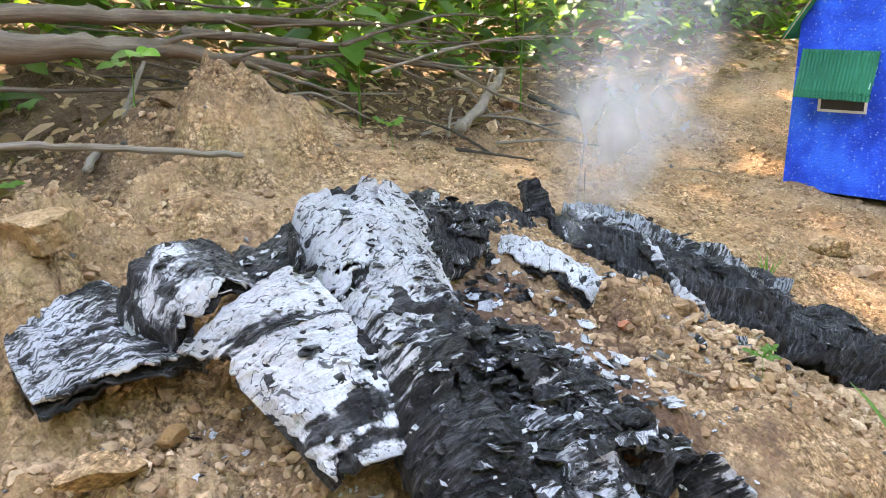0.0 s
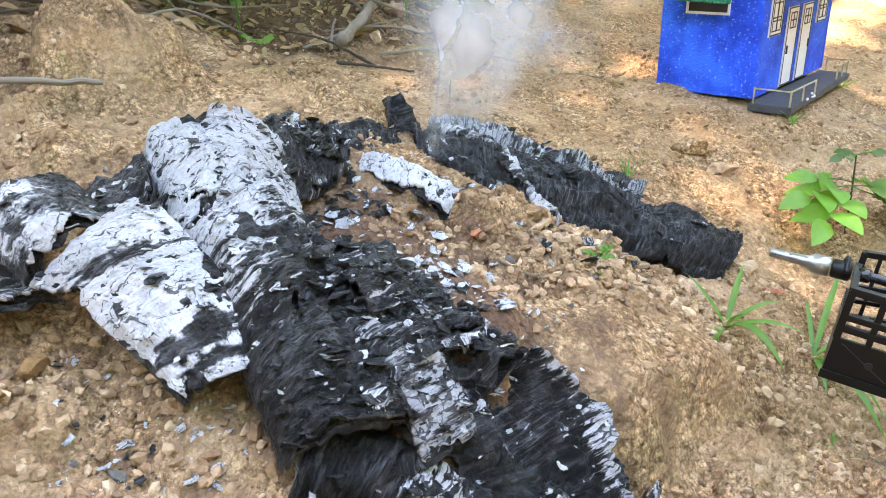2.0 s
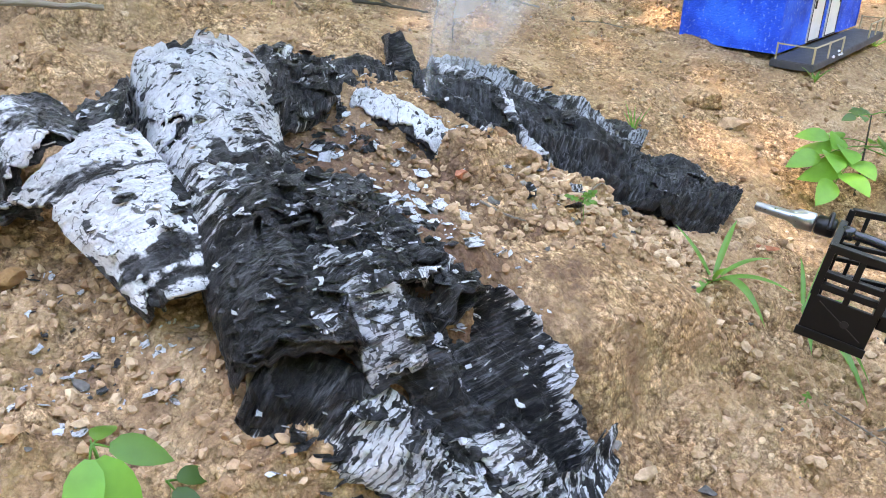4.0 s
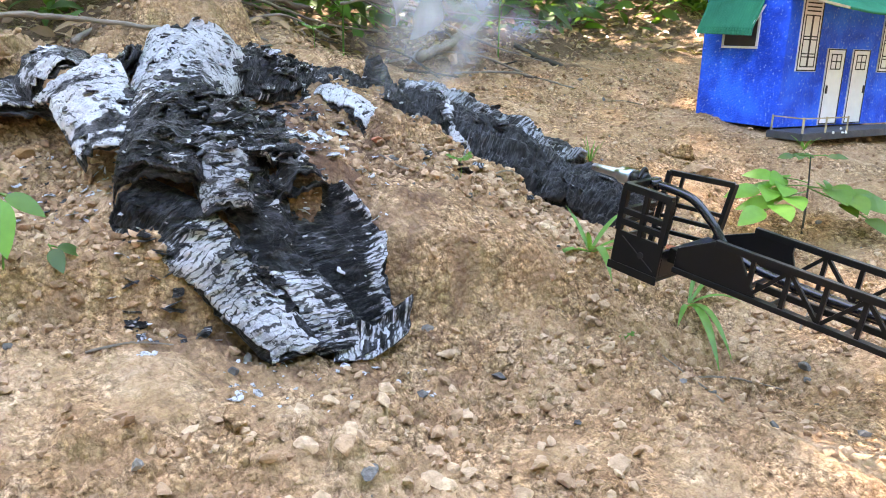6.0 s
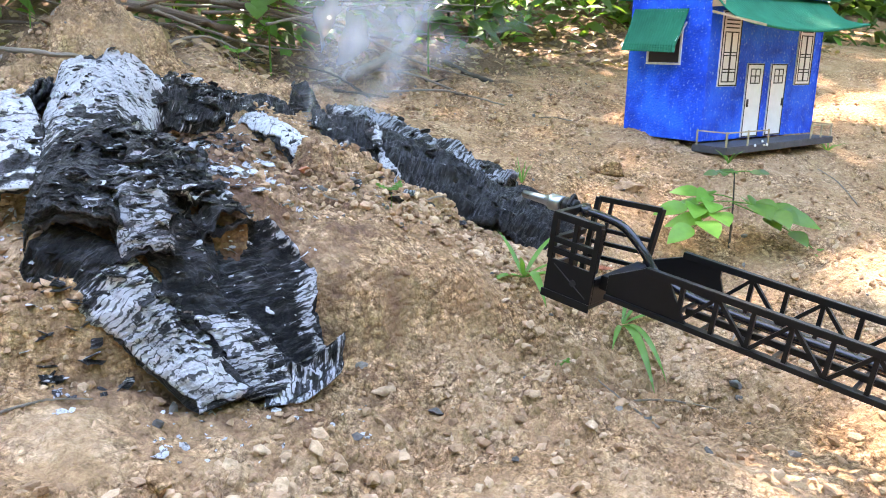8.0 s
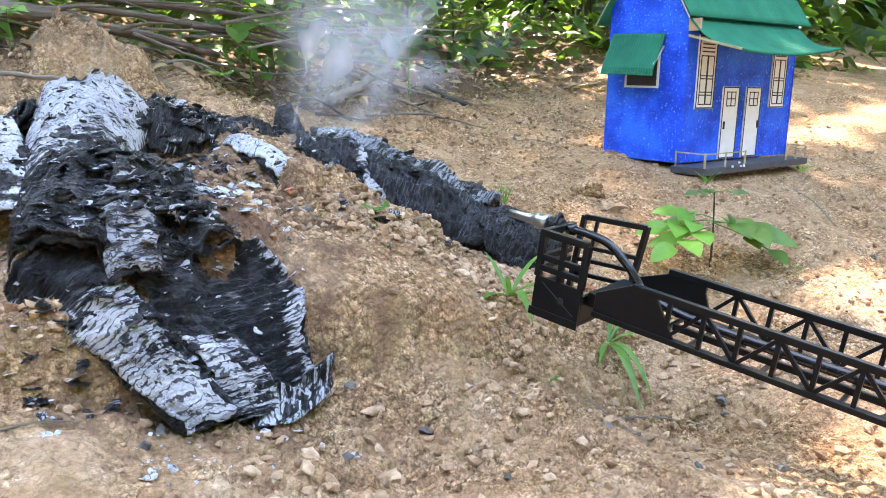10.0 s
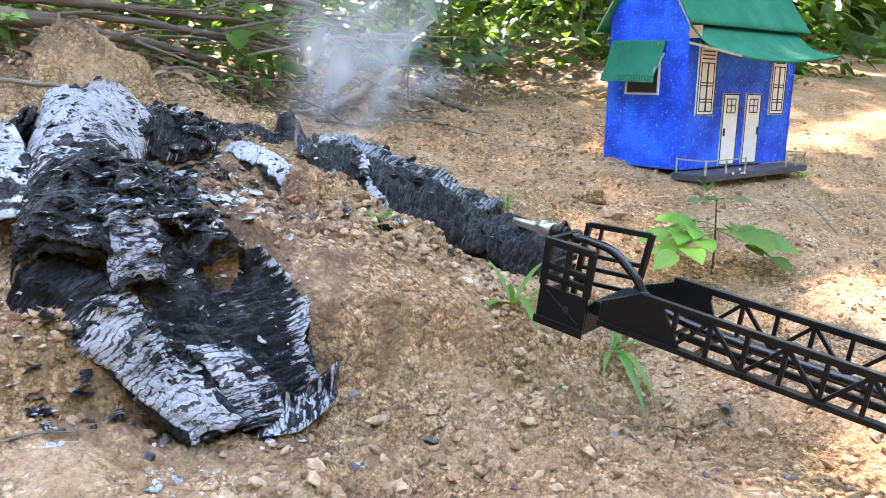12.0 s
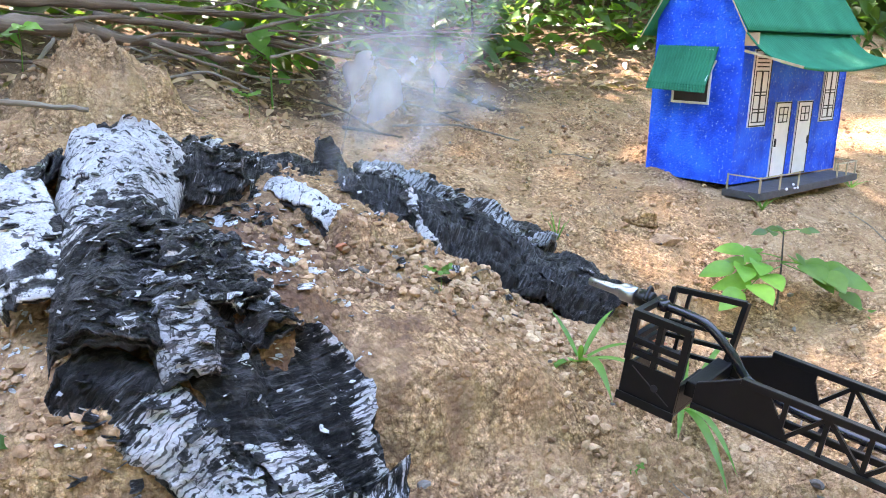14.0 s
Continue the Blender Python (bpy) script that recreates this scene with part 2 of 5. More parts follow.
    c = mix(n, l, calc(n, l, "MULTIPLY", scorch, 0.8), c, (0.12, 0.065, 0.048))
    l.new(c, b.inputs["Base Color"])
    b.inputs["Roughness"].default_value = 0.95
    b.inputs["Specular IOR Level"].default_value = 0.2
    h = calc(n, l, "ADD", calc(n, l, "MULTIPLY", mid, 0.6), calc(n, l, "ADD", calc(n, l, "MULTIPLY", fine, 0.35), calc(n, l, "MULTIPLY", grit, 0.12)))
    h = calc(n, l, "ADD", calc(n, l, "MULTIPLY", h, 0.6), calc(n, l, "ADD", calc(n, l, "MULTIPLY", crumbs[0], 0.24), calc(n, l, "MULTIPLY", crumbs[1], 0.08)))
    bump(n, l, b, h, 1.0, 0.024)
    return m


def stone_mat(name, dark, light, scale=60.0):
    m, n, l, b = new_mat(name)
    g = n.new("ShaderNodeNewGeometry")
    isl = g.outputs["Random Per Island"]
    oi = n.new("ShaderNodeObjectInfo").outputs["Random"]
    t = tex_noise(n, l, g.outputs["Position"], scale, 6, 0.65)
    f = calc(n, l, "FRACT", calc(n, l, "ADD", isl, oi))
    c = mix(n, l, f, dark, light)
    c = mix(n, l, 0.8, c, ramp(n, l, t, [(0.38, (0.62, 0.57, 0.52)), (0.6, (1.2, 1.17, 1.13))]), "MULTIPLY")
    l.new(c, b.inputs["Base Color"])
    b.inputs["Roughness"].default_value = 0.9
    bump(n, l, b, t, 0.9, 0.010)
    return m


def char_mat(name, cover0, cover1, ridge=0.0, edge=0.0, bands=0.0, seed=0.0, ash=(0.545, 0.54, 0.545), span=0.25, lean=0.0):
    """Burnt layered sheet: black char under pale ash. cover0, cover1: ash at the sheet's two ends; u runs along, v across."""
    m, n, l, b = new_mat(name)
    uv = n.new("ShaderNodeUVMap").outputs[0]
    sep = n.new("ShaderNodeSeparateXYZ")
    l.new(uv, sep.inputs[0])
    sh = n.new("ShaderNodeMapping")
    sh.inputs["Location"].default_value = (seed, seed * 1.7, 0)
    l.new(uv, sh.inputs[0])
    uvs = sh.outputs[0]
    blot = tex_noise(n, l, uvs, 14, 6, 0.62)
    flake = tex_noise(n, l, uvs, 55, 6, 0.7, (1.6, 0.7, 1))
    fine = tex_noise(n, l, uvs, 260, 4, 0.7)
    big = tex_noise(n, l, uvs, 5, 3, 0.5)
    # layered ridges across the sheet
    wv = calc(n, l, "MULTIPLY_ADD", tex_noise(n, l, uvs, 70, 5, 0.7, (2.6, 0.22, 1)), 2.2)
    wv.node.inputs[2].default_value = -0.6
    # shrinkage cracks
    v = n.new("ShaderNodeTexVoronoi")
    v.feature = "DISTANCE_TO_EDGE"
    v.inputs["Scale"].default_value = 42
    wn = n.new("ShaderNodeTexNoise")
    wn.inputs["Scale"].default_value = 30
    wn.inputs["Detail"].default_value = 4
    l.new(uvs, wn.inputs["Vector"])
    wrp = mix(n, l, 0.035, uvs, wn.outputs["Color"])
    mp = n.new("ShaderNodeMapping")
    mp.inputs["Scale"].default_value = (1.0, 0.55, 1)
    l.new(wrp, mp.inputs[0])
    l.new(mp.outputs[0], v.inputs["Vector"])
    crack = calc(n, l, "LESS_THAN", v.outputs["Distance"], calc(n, l, "MULTIPLY", calc(n, l, "SUBTRACT", flake, 0.47), 0.30))
    um = n.new("ShaderNodeMapRange")
    um.inputs["From Min"].default_value, um.inputs["From Max"].default_value = 0.0, span
    um.inputs["To Min"].default_value, um.inputs["To Max"].default_value = cover0, cover1
    l.new(sep.outputs[0], um.inputs[0])
    cov = um.outputs[0]
    s = calc(n, l, "ADD", calc(n, l, "MULTIPLY", blot, 0.95), calc(n, l, "MULTIPLY", flake, 0.50))
    s = calc(n, l, "ADD", s, calc(n, l, "MULTIPLY", big, 0.85))
    s = calc(n, l, "ADD", s, calc(n, l, "MULTIPLY", calc(n, l, "SUBTRACT", wv, 0.5), ridge))
    if bands:
        bw = tex_noise(n, l, uvs, 22, 3, 0.6, (1.0, 0.08, 1))
        s = calc(n, l, "ADD", s, calc(n, l, "MULTIPLY", calc(n, l, "SUBTRACT", bw, 0.5), bands))
    s = calc(n, l, "ADD", calc(n, l, "SUBTRACT", s, 1.22), cov)
    if lean:
        s = calc(n, l, "ADD", s, calc(n, l, "MULTIPLY", sep.outputs[1], lean))
    if edge:
        ve = calc(n, l, "ABSOLUTE", sep.outputs[1])
        s = calc(n, l, "ADD", s, calc(n, l, "MULTIPLY", calc(n, l, "SUBTRACT", ve, 0.03), edge))
    mask = n.new("ShaderNodeMapRange")
    mask.inputs["From Min"].default_value, mask.inputs["From Max"].default_value = 0.0, 0.09
    l.new(s, mask.inputs[0])
    pit = ramp(n, l, tex_noise(n, l, uvs, 110, 5, 0.65, (1.5, 0.6, 1)), [(0.33, (0.15, 0.15, 0.15)), (0.42, (1, 1, 1))])
    # dark gaps between the corrugated layers, running across the sheet
    wob = tex_noise(n, l, uvs, 16, 4, 0.6)
    saw = calc(n, l, "FRACT", calc(n, l, "ADD", calc(n, l, "MULTIPLY", sep.outputs[0], 105.0 if ridge > 0.6 else 62.0), calc(n, l, "MULTIPLY", wob, 5.0)))
    gapw = calc(n, l, "MULTIPLY", calc(n, l, "SUBTRACT", tex_noise(n, l, uvs, 48, 4, 0.65, (0.7, 1.3, 1)), 0.38 if ridge > 0.6 else 0.50), 1.7 if ridge > 0.6 else 1.0)
    crack = calc(n, l, "MAXIMUM", crack, calc(n, l, "LESS_THAN", saw, gapw))
    msk = calc(n, l, "MULTIPLY", calc(n, l, "MULTIPLY", mask.outputs[0], pit), calc(n, l, "SUBTRACT", 1.0, calc(n, l, "MULTIPLY", crack, 0.85)))
    black = ramp(n, l, flake, [(0.40, (0.0022, 0.0022, 0.0026)), (0.52, (0.010, 0.010, 0.011)), (0.62, (0.060, 0.061, 0.065))])
    # thin grey ash and the char's sheen painted in together, broken by the layers
    ash_sheen = calc(n, l, "MULTIPLY", calc(n, l, "SUBTRACT", tex_noise(n, l, uvs, 9, 4, 0.6), 0.44, True), 6.0, True)
    streak = calc(n, l, "MULTIPLY", calc(n, l, "SUBTRACT", tex_noise(n, l, uvs, 120, 5, 0.75, (2.2, 0.30, 1)), 0.50, True), 7.0, True)
    black = mix(n, l, calc(n, l, "MULTIPLY", ash_sheen, streak), black, (0.16, 0.163, 0.172))
    white = ramp(n, l, calc(n, l, "ADD", calc(n, l, "MULTIPLY", fine, 0.4), calc(n, l, "MULTIPLY", blot, 0.6)),
                 [(0.38, tuple(k * 0.55 for k in ash)), (0.48, ash), (0.60, tuple(min(1, k * 1.22) for k in ash))])
    l.new(mix(n, l, msk, black, white), b.inputs["Base Color"])
    l.new(calc(n, l, "ADD", 0.40, calc(n, l, "MULTIPLY", msk, 0.5)), b.inputs["Roughness"])
    b.inputs["Specular IOR Level"].default_value = 0.36
    hh = calc(n, l, "ADD", calc(n, l, "MULTIPLY", flake, 0.5), calc(n, l, "ADD", calc(n, l, "MULTIPLY", wv, 0.20 + 0.22 * (ridge > 0.35)), calc(n, l, "MULTIPLY", fine, 0.2)))
    hh = calc(n, l, "SUBTRACT", hh, calc(n, l, "MULTIPLY", crack, 0.6))
    bump(n, l, b, hh, 1.0, 0.014)
    return m


def plain_mat(name, col, rough=0.5, metal=0.0, vary=0.15, scale=40.0, relief=0.0015, spec=0.5):
    m, n, l, b = new_mat(name)
    oc = n.new("ShaderNodeTexCoord").outputs["Object"]
    t = tex_noise(n, l, oc, scale, 5, 0.6)
    t2 = tex_noise(n, l, oc, scale * 6, 4, 0.6)
    lo, hi = tuple(k * (1 - vary) for k in col), tuple(min(1, k * (1 + vary)) for k in col)
    c = ramp(n, l, t, [(0.3, lo), (0.7, hi)])
    l.new(c, b.inputs["Base Color"])
    b.inputs["Metallic"].default_value = metal
    b.inputs["Specular IOR Level"].default_value = spec
    l.new(calc(n, l, "ADD", rough - 0.08, calc(n, l, "MULTIPLY", t2, 0.16)), b.inputs["Roughness"])
    if relief:
        bump(n, l, b, calc(n, l, "ADD", t, calc(n, l, "MULTIPLY", t2, 0.5)), 0.6, relief)
    return m


def blue_mat():
    m, n, l, b = new_mat("blue_paint")
    oc = n.new("ShaderNodeTexCoord").outputs["Object"]
    t = tex_noise(n, l, oc, 9, 5, 0.6)
    g = tex_noise(n, l, oc, 160, 4, 0.6)
    fl = tex_noise(n, l, oc, 140, 2, 0.5)
    c = ramp(n, l, t, [(0.36, (0.003, 0.055, 0.55)), (0.5, (0.005, 0.105, 0.80)), (0.64, (0.010, 0.17, 0.92))])
    c = mix(n, l, ramp(n, l, fl, [(0.625, (0, 0, 0)), (0.67, (0.6, 0.6, 0.6))]), c, (0.30, 0.45, 0.85))
    l.new(c, b.inputs["Base Color"])
    b.inputs["Roughness"].default_value = 0.6
    b.inputs["Specular IOR Level"].default_value = 0.25
    bump(n, l, b, g, 0.8, 0.006)
    return m


def leaf_mat(name, dark, light, trans=0.45):
    m, n, l, b = new_mat(name)
    g = n.new("ShaderNodeNewGeometry")
    t = tex_noise(n, l, g.outputs["Position"], 60, 3, 0.5)
    c = mix(n, l, g.outputs["Random Per Island"], dark, light)
    c = mix(n, l, 0.5, c, ramp(n, l, t, [(0.3, (0.7, 0.7, 0.7)), (0.7, (1.2, 1.2, 1.2))]), "MULTIPLY")
    l.new(c, b.inputs["Base Color"])
    b.inputs["Roughness"].default_value = 0.45
    tr = n.new("ShaderNodeBsdfTranslucent")
    l.new(mix(n, l, 0.5, c, (0.25, 0.45, 0.03)), tr.inputs[0])
    ms = n.new("ShaderNodeMixShader")
    ms.inputs[0].default_value = trans
    l.new(b.outputs[0], ms.inputs[1])
    l.new(tr.outputs[0], ms.inputs[2])
    l.new(ms.outputs[0], n["Material Output"].inputs[0])
    return m


def bark_mat(name, dark, light):
    m, n, l, b = new_mat(name)
    oc = n.new("ShaderNodeTexCoord").outputs["UV"]
    t = tex_noise(n, l, oc, 40, 6, 0.65, (0.15, 1.5, 1))
    t2 = tex_noise(n, l, oc, 8, 4, 0.6)
    c = mix(n, l, 0.5, ramp(n, l, t, [(0.3, dark), (0.7, light)]), ramp(n, l, t2, [(0.3, dark), (0.7, light)]))
    l.new(c, b.inputs["Base Color"])
    b.inputs["Roughness"].default_value = 0.9
    bump(n, l, b, t, 0.8, 0.006)
    return m


MAT_SOIL = soil_mat()
MAT_STONE = stone_mat("pale_stone", (0.37, 0.222, 0.125), (0.62, 0.44, 0.28))
MAT_CLOD = stone_mat("soil_clod", (0.29, 0.165, 0.088), (0.53, 0.345, 0.205))
MAT_GREY_STONE = stone_mat("grey_stone", (0.10, 0.095, 0.09), (0.26, 0.24, 0.22))
MAT_BRICK = stone_mat("brick_red", (0.42, 0.14, 0.07), (0.50, 0.19, 0.10))
MAT_BLUE = blue_mat()
MAT_WHITE = plain_mat("white_card", (0.78, 0.79, 0.78), 0.6, vary=0.06)
MAT_INK = plain_mat("black_ink", (0.012, 0.012, 0.013), 0.6, vary=0.2)
MAT_GREEN = plain_mat("green_corrugated", (0.012, 0.185, 0.100), 0.7, vary=0.2, scale=14, spec=0.2)
MAT_EDGE = plain_mat("card_edge", (0.48, 0.33, 0.2), 0.8)
MAT_DECK = plain_mat("dark_grey_board", (0.055, 0.055, 0.06), 0.7, vary=0.3)
MAT_STICK = plain_mat("bamboo_stick", (0.42, 0.34, 0.2), 0.6, vary=0.25)
MAT_GLASSDARK = plain_mat("dark_window", (0.03, 0.028, 0.03), 0.35)
MAT_BLACK = plain_mat("black_plastic", (0.0035, 0.0035, 0.004), 0.38, vary=0.25, relief=0.0005, spec=0.3)
MAT_HOSE = plain_mat("black_rubber_hose", (0.008, 0.008, 0.01), 0.22, vary=0.2, relief=0.0)
MAT_METAL = plain_mat("brushed_steel", (0.36, 0.38, 0.42), 0.30, metal=1.0, vary=0.15, relief=0.0004)
MAT_LEAF_DARK = leaf_mat("dark_leaf", (0.015, 0.05, 0.012), (0.05, 0.12, 0.02), 0.35)
MAT_LEAF = leaf_mat("green_leaf", (0.04, 0.13, 0.02), (0.10, 0.24, 0.03))
MAT_LEAF_LIGHT = leaf_mat("light_green_leaf", (0.10, 0.30, 0.03), (0.17, 0.42, 0.05))
MAT_GRASS = leaf_mat("grass_blade", (0.07, 0.20, 0.03), (0.13, 0.32, 0.06))
MAT_DRY = leaf_mat("dry_leaf", (0.22, 0.11, 0.05), (0.45, 0.28, 0.15), 0.2)
MAT_BARK = bark_mat("dead_wood", (0.05, 0.033, 0.022), (0.24, 0.18, 0.13))
MAT_TWIG = bark_mat("grey_twig", (0.13, 0.10, 0.07), (0.36, 0.30, 0.23))
MAT_STEM = bark_mat("dark_stem", (0.03, 0.025, 0.018), (0.10, 0.08, 0.055))
MAT_ASH = char_mat("loose_ash", 0.62, 0.62, seed=3.1)


# ---- ground: one sheet to the horizon ----
def axis(lo, hi, fine, reach):
    core = list(np.arange(lo, hi + 1e-6, fine))
    out, d, p = [], fine, hi
    while p < reach:
        d *= 1.055
        p += d
        out.append(p)
    back, d, p = [], fine, lo
    while p > -reach:
        d *= 1.055
        p -= d
        back.append(p)
    return np.array(back[::-1] + core + out)


def build_ground():
    xs, ys = axis(0.0, 1.6, 0.0031, 60), axis(-0.30, 0.85, 0.0031, 60)
    X, Y = np.meshgrid(xs, ys)
    Z = ground(X, Y)
    nx, ny = len(xs), len(ys)
    idx = np.arange(nx * ny).reshape(ny, nx)
    faces = np.stack([idx[:-1, :-1], idx[:-1, 1:], idx[1:, 1:], idx[1:, :-1]], -1).reshape(-1, 4)
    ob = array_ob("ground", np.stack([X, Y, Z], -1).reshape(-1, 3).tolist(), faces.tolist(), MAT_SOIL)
    tagged(ob, "dry yellow-brown clay soil, crumbly and sloping", "ground", kind="structure")


build_ground()


# ---- sheets of burnt material ----
def curve_pts(pts, k):
    """k points along a smooth curve through pts."""
    p = [Vector(q) for q in pts]
    if len(p) == 1:
        return [p[0]] * k
    out = []
    for i in range(k):
        t = i / (k - 1) * (len(p) - 1)
        a = min(int(t), len(p) - 2)
        f = t - a
        p0, p1, p2, p3 = p[max(a - 1, 0)], p[a], p[a + 1], p[min(a + 2, len(p) - 1)]
        out.append(0.5 * ((2 * p1) + (p2 - p0) * f + (2 * p0 - 5 * p1 + 4 * p2 - p3) * f * f + (3 * p1 - p0 - 3 * p2 + p3) * f ** 3))
    return out


def ribbon(left, right, bulge, seed, rnd=0.5, ragged=0.012, rough=0.004, thick=0.004, sink=0.0, ridge=0.0, cell=0.0023, holes=0.0):
    """Verts, faces, uvs of a curved sheet between two edge lines; bulge lifts its middle (one value or one for each end)."""
    L0, R0 = curve_pts(left, 40), curve_pts(right, 40)
    length = sum((L0[i + 1] + R0[i + 1] - L0[i] - R0[i]).length / 2 for i in range(39))
    width = sum((L0[i] - R0[i]).length for i in range(40)) / 40 * (1 + 0.5 * rnd)
    nu, nv = max(8, int(length / cell)), max(6, int(width / cell))
    L, R = np.array(curve_pts(left, nu)), np.array(curve_pts(right, nu))
    mid = (L + R) / 2
    tan = np.gradient(mid, axis=0)
    tan /= np.linalg.norm(tan, axis=1)[:, None]
    chord = R - L
    nrm = np.cross(chord, tan)
    nrm /= np.linalg.norm(nrm, axis=1)[:, None]
    nrm = np.where(nrm[:, 2:3] < 0, -nrm, nrm)
    b = np.array(bulge if isinstance(bulge, (tuple, list)) else (bulge, bulge), float)
    bu = np.interp(np.linspace(0, 1, nu), np.linspace(0, 1, len(b)), b)
    rs = np.random.RandomState(seed)
    off = rs.rand(4) * 50
    s = np.linspace(0, 1, nv)
    S, Ucol = np.meshgrid(s, np.linspace(0, length, nu))
    # ragged borders: shift the parameters inwards by noise
    def rag(w, o, sc):
        return np.maximum(0, fbm(w + o, w * 0 + o, sc, seed % 50, 4, 0.65)) * ragged
    lo = rag(Ucol[:, 0], off[0], 0.05) / width
    hi = rag(Ucol[:, 0], off[1], 0.05) / width
    S = lo[:, None] + S * (1 - lo - hi)[:, None]
    e0, e1 = rag(s * width, off[2], 0.04), rag(s * width, off[3], 0.04)
    T = e0[None, :] / length + (Ucol / length) * (1 - (e0 + e1)[None, :] / length)
    ti = T * (nu - 1)
    i0 = np.clip(ti.astype(int), 0, nu - 2)
    f = np.clip(ti - i0, 0, 1)[..., None]
    Lp, Cp, Np = L[i0] * (1 - f) + L[i0 + 1] * f, chord[i0] * (1 - f) + chord[i0 + 1] * f, nrm[i0] * (1 - f) + nrm[i0 + 1] * f
    B = bu[i0][..., None]
    along = (1 - rnd) * S + rnd * (0.5 - 0.5 * np.cos(math.pi * S))
    prof = (1 - rnd) * (4 * S * (1 - S)) + rnd * np.sin(math.pi * S)
    U, V = T * length, (S - 0.5) * width
    dis = 1.2 * rough * fbm(U + off[0], V + off[1], 0.05, (seed * 3 + 1) % 60, 4, 0.55)
    dis = dis - 0.0045 * np.maximum(0, 0.35 - np.abs(fbm(U * 1.3 + off[3], V * 0.8 + off[1], 0.03, (seed + 41) % 60, 3, 0.6)) * 2.2)
    dis = dis + 0.0022 * fbm(U * 2.4 + off[1], V * 0.6 + off[2], 0.016, (seed + 47) % 60, 2, 0.7)
    if ridge:
        ph = U / 0.0075 + 1.3 * fbm(U + off[2], V + off[3], 0.05, (seed + 9) % 60, 3)
        dis = dis + 1.0 * ridge * (np.abs((ph % 1.0) - 0.5) * 2 - 0.5) * np.maximum(0, 0.3 + vnoise(U + off[1], V, 0.03, 7))
    flk = fbm(U * 0.7 + off[2], V * 1.6 + off[0], 0.028, (seed + 31) % 60, 3, 0.6)
    dis = dis + 0.0035 * np.round(flk * 2.2) / 2.2 * min(1.0, rough / 0.004)
    # frayed rims lift or droop
    rim = np.minimum(np.minimum(T, 1 - T) * length, np.minimum(S, 1 - S) * width)
    dis = dis + np.exp(-rim / 0.01) * 0.006 * fbm(U + off[3], V + off[2], 0.03, (seed + 21) % 60, 3)
    top = Lp + Cp * along[..., None] + Np * (B * prof[..., None] + (dis - sink)[..., None])
    th = thick * (0.7 + 0.6 * np.abs(vnoise(U, V, 0.02, 33)))
    bot = top - Np * th[..., None]
    n = nu * nv
    idx = np.arange(n).reshape(nu, nv)
    quads = np.stack([idx[:-1, :-1], idx[:-1, 1:], idx[1:, 1:], idx[1:, :-1]], -1)
    keep = np.ones(quads.shape[:2], bool)
    if holes:
        hn = fbm(U + off[1], V + off[0], 0.035, (seed + 5) % 60, 4, 0.6)[:-1, :-1]
        keep = hn < np.quantile(hn, 1 - holes)
    faces, kq = [], quads[keep]
    faces += kq.tolist() + (kq[:, ::-1] + n).tolist()
    # close all borders
    kp = np.pad(keep, 1)
    for (di, dj, a, c) in ((-1, 0, 0, 1), (1, 0, 2, 3), (0, 1, 1, 2), (0, -1, 3, 0)):
        nb = kp[1 + di:1 + di + keep.shape[0], 1 + dj:1 + dj + keep.shape[1]]
        q = quads[keep & ~nb]
        faces += np.stack([q[:, c], q[:, a], q[:, a] + n, q[:, c] + n], -1).tolist()
    uv = np.stack([U, V], -1).reshape(-1, 2)
    return np.concatenate([top.reshape(-1, 3), bot.reshape(-1, 3)]), faces, np.concatenate([uv, uv])


def burnt(name, label, left, right, bulge, mat, under, seed, layers=2, gap=0.007, group="burnt sheets in the heap", **kw):
    """A burnt sheet: its top layer and the thinner charred layers under it."""
    base = new(name)
    m = [(Vector(left[0]) + Vector(right[0])) / 2, (Vector(left[-1]) + Vector(right[-1])) / 2]
    base.location = (m[0] + m[1]) / 2
    tagged(base, label, "burnt sheet", group)
    for k in range(layers):
        v, f, uv = ribbon(left, right, bulge, seed + 13 * k, sink=gap * k, **{**kw, "ragged": kw.get("ragged", 0.012) * (1 + 0.5 * (k == 0))})
        v = v - np.array(base.location)
        array_ob("ash_crust" if k == 0 else "char_layer", v.tolist(), f, mat if k == 0 else under, base, True, uv)
    return base


C_WHITE = char_mat("ash_white", 0.75, 0.60, seed=0.3)
C_ARCH = char_mat("ash_over_arch", 0.60, -0.34, ridge=0.5, seed=1.1, span=0.36, lean=-1.8)
C_BANDS = char_mat("ash_with_dark_bands", 0.42, 0.36, bands=3.0, seed=2.2)
C_GREY = char_mat("grey_ash", 0.02, 0.22, ridge=0.2, seed=4.4, ash=(0.50, 0.50, 0.51))
C_TONGUE = char_mat("pale_ash_tongue", -0.05, 0.30, ridge=0.65, seed=12.4, ash=(0.42, 0.42, 0.43), span=0.12)
C_RIDGE = char_mat("ridged_grey_ash", 0.10, 0.20, ridge=0.75, seed=5.2, ash=(0.56, 0.56, 0.58))
C_FRONT = char_mat("ash_at_lower_end", -0.62, 0.85, ridge=0.75, seed=6.7, span=0.24)
C_FLAP = char_mat("char_with_grey_rim", -0.42, -0.12, ridge=0.85, edge=10.0, seed=7.9, ash=(0.55, 0.55, 0.57))
C_CHAR = char_mat("black_char", -0.34, -0.30, ridge=0.3, seed=8.8, ash=(0.42, 0.44, 0.47))
C_CHAR2 = char_mat("black_char_streaked", -0.08, -0.04, ridge=0.5, seed=9.3, ash=(0.50, 0.50, 0.52))
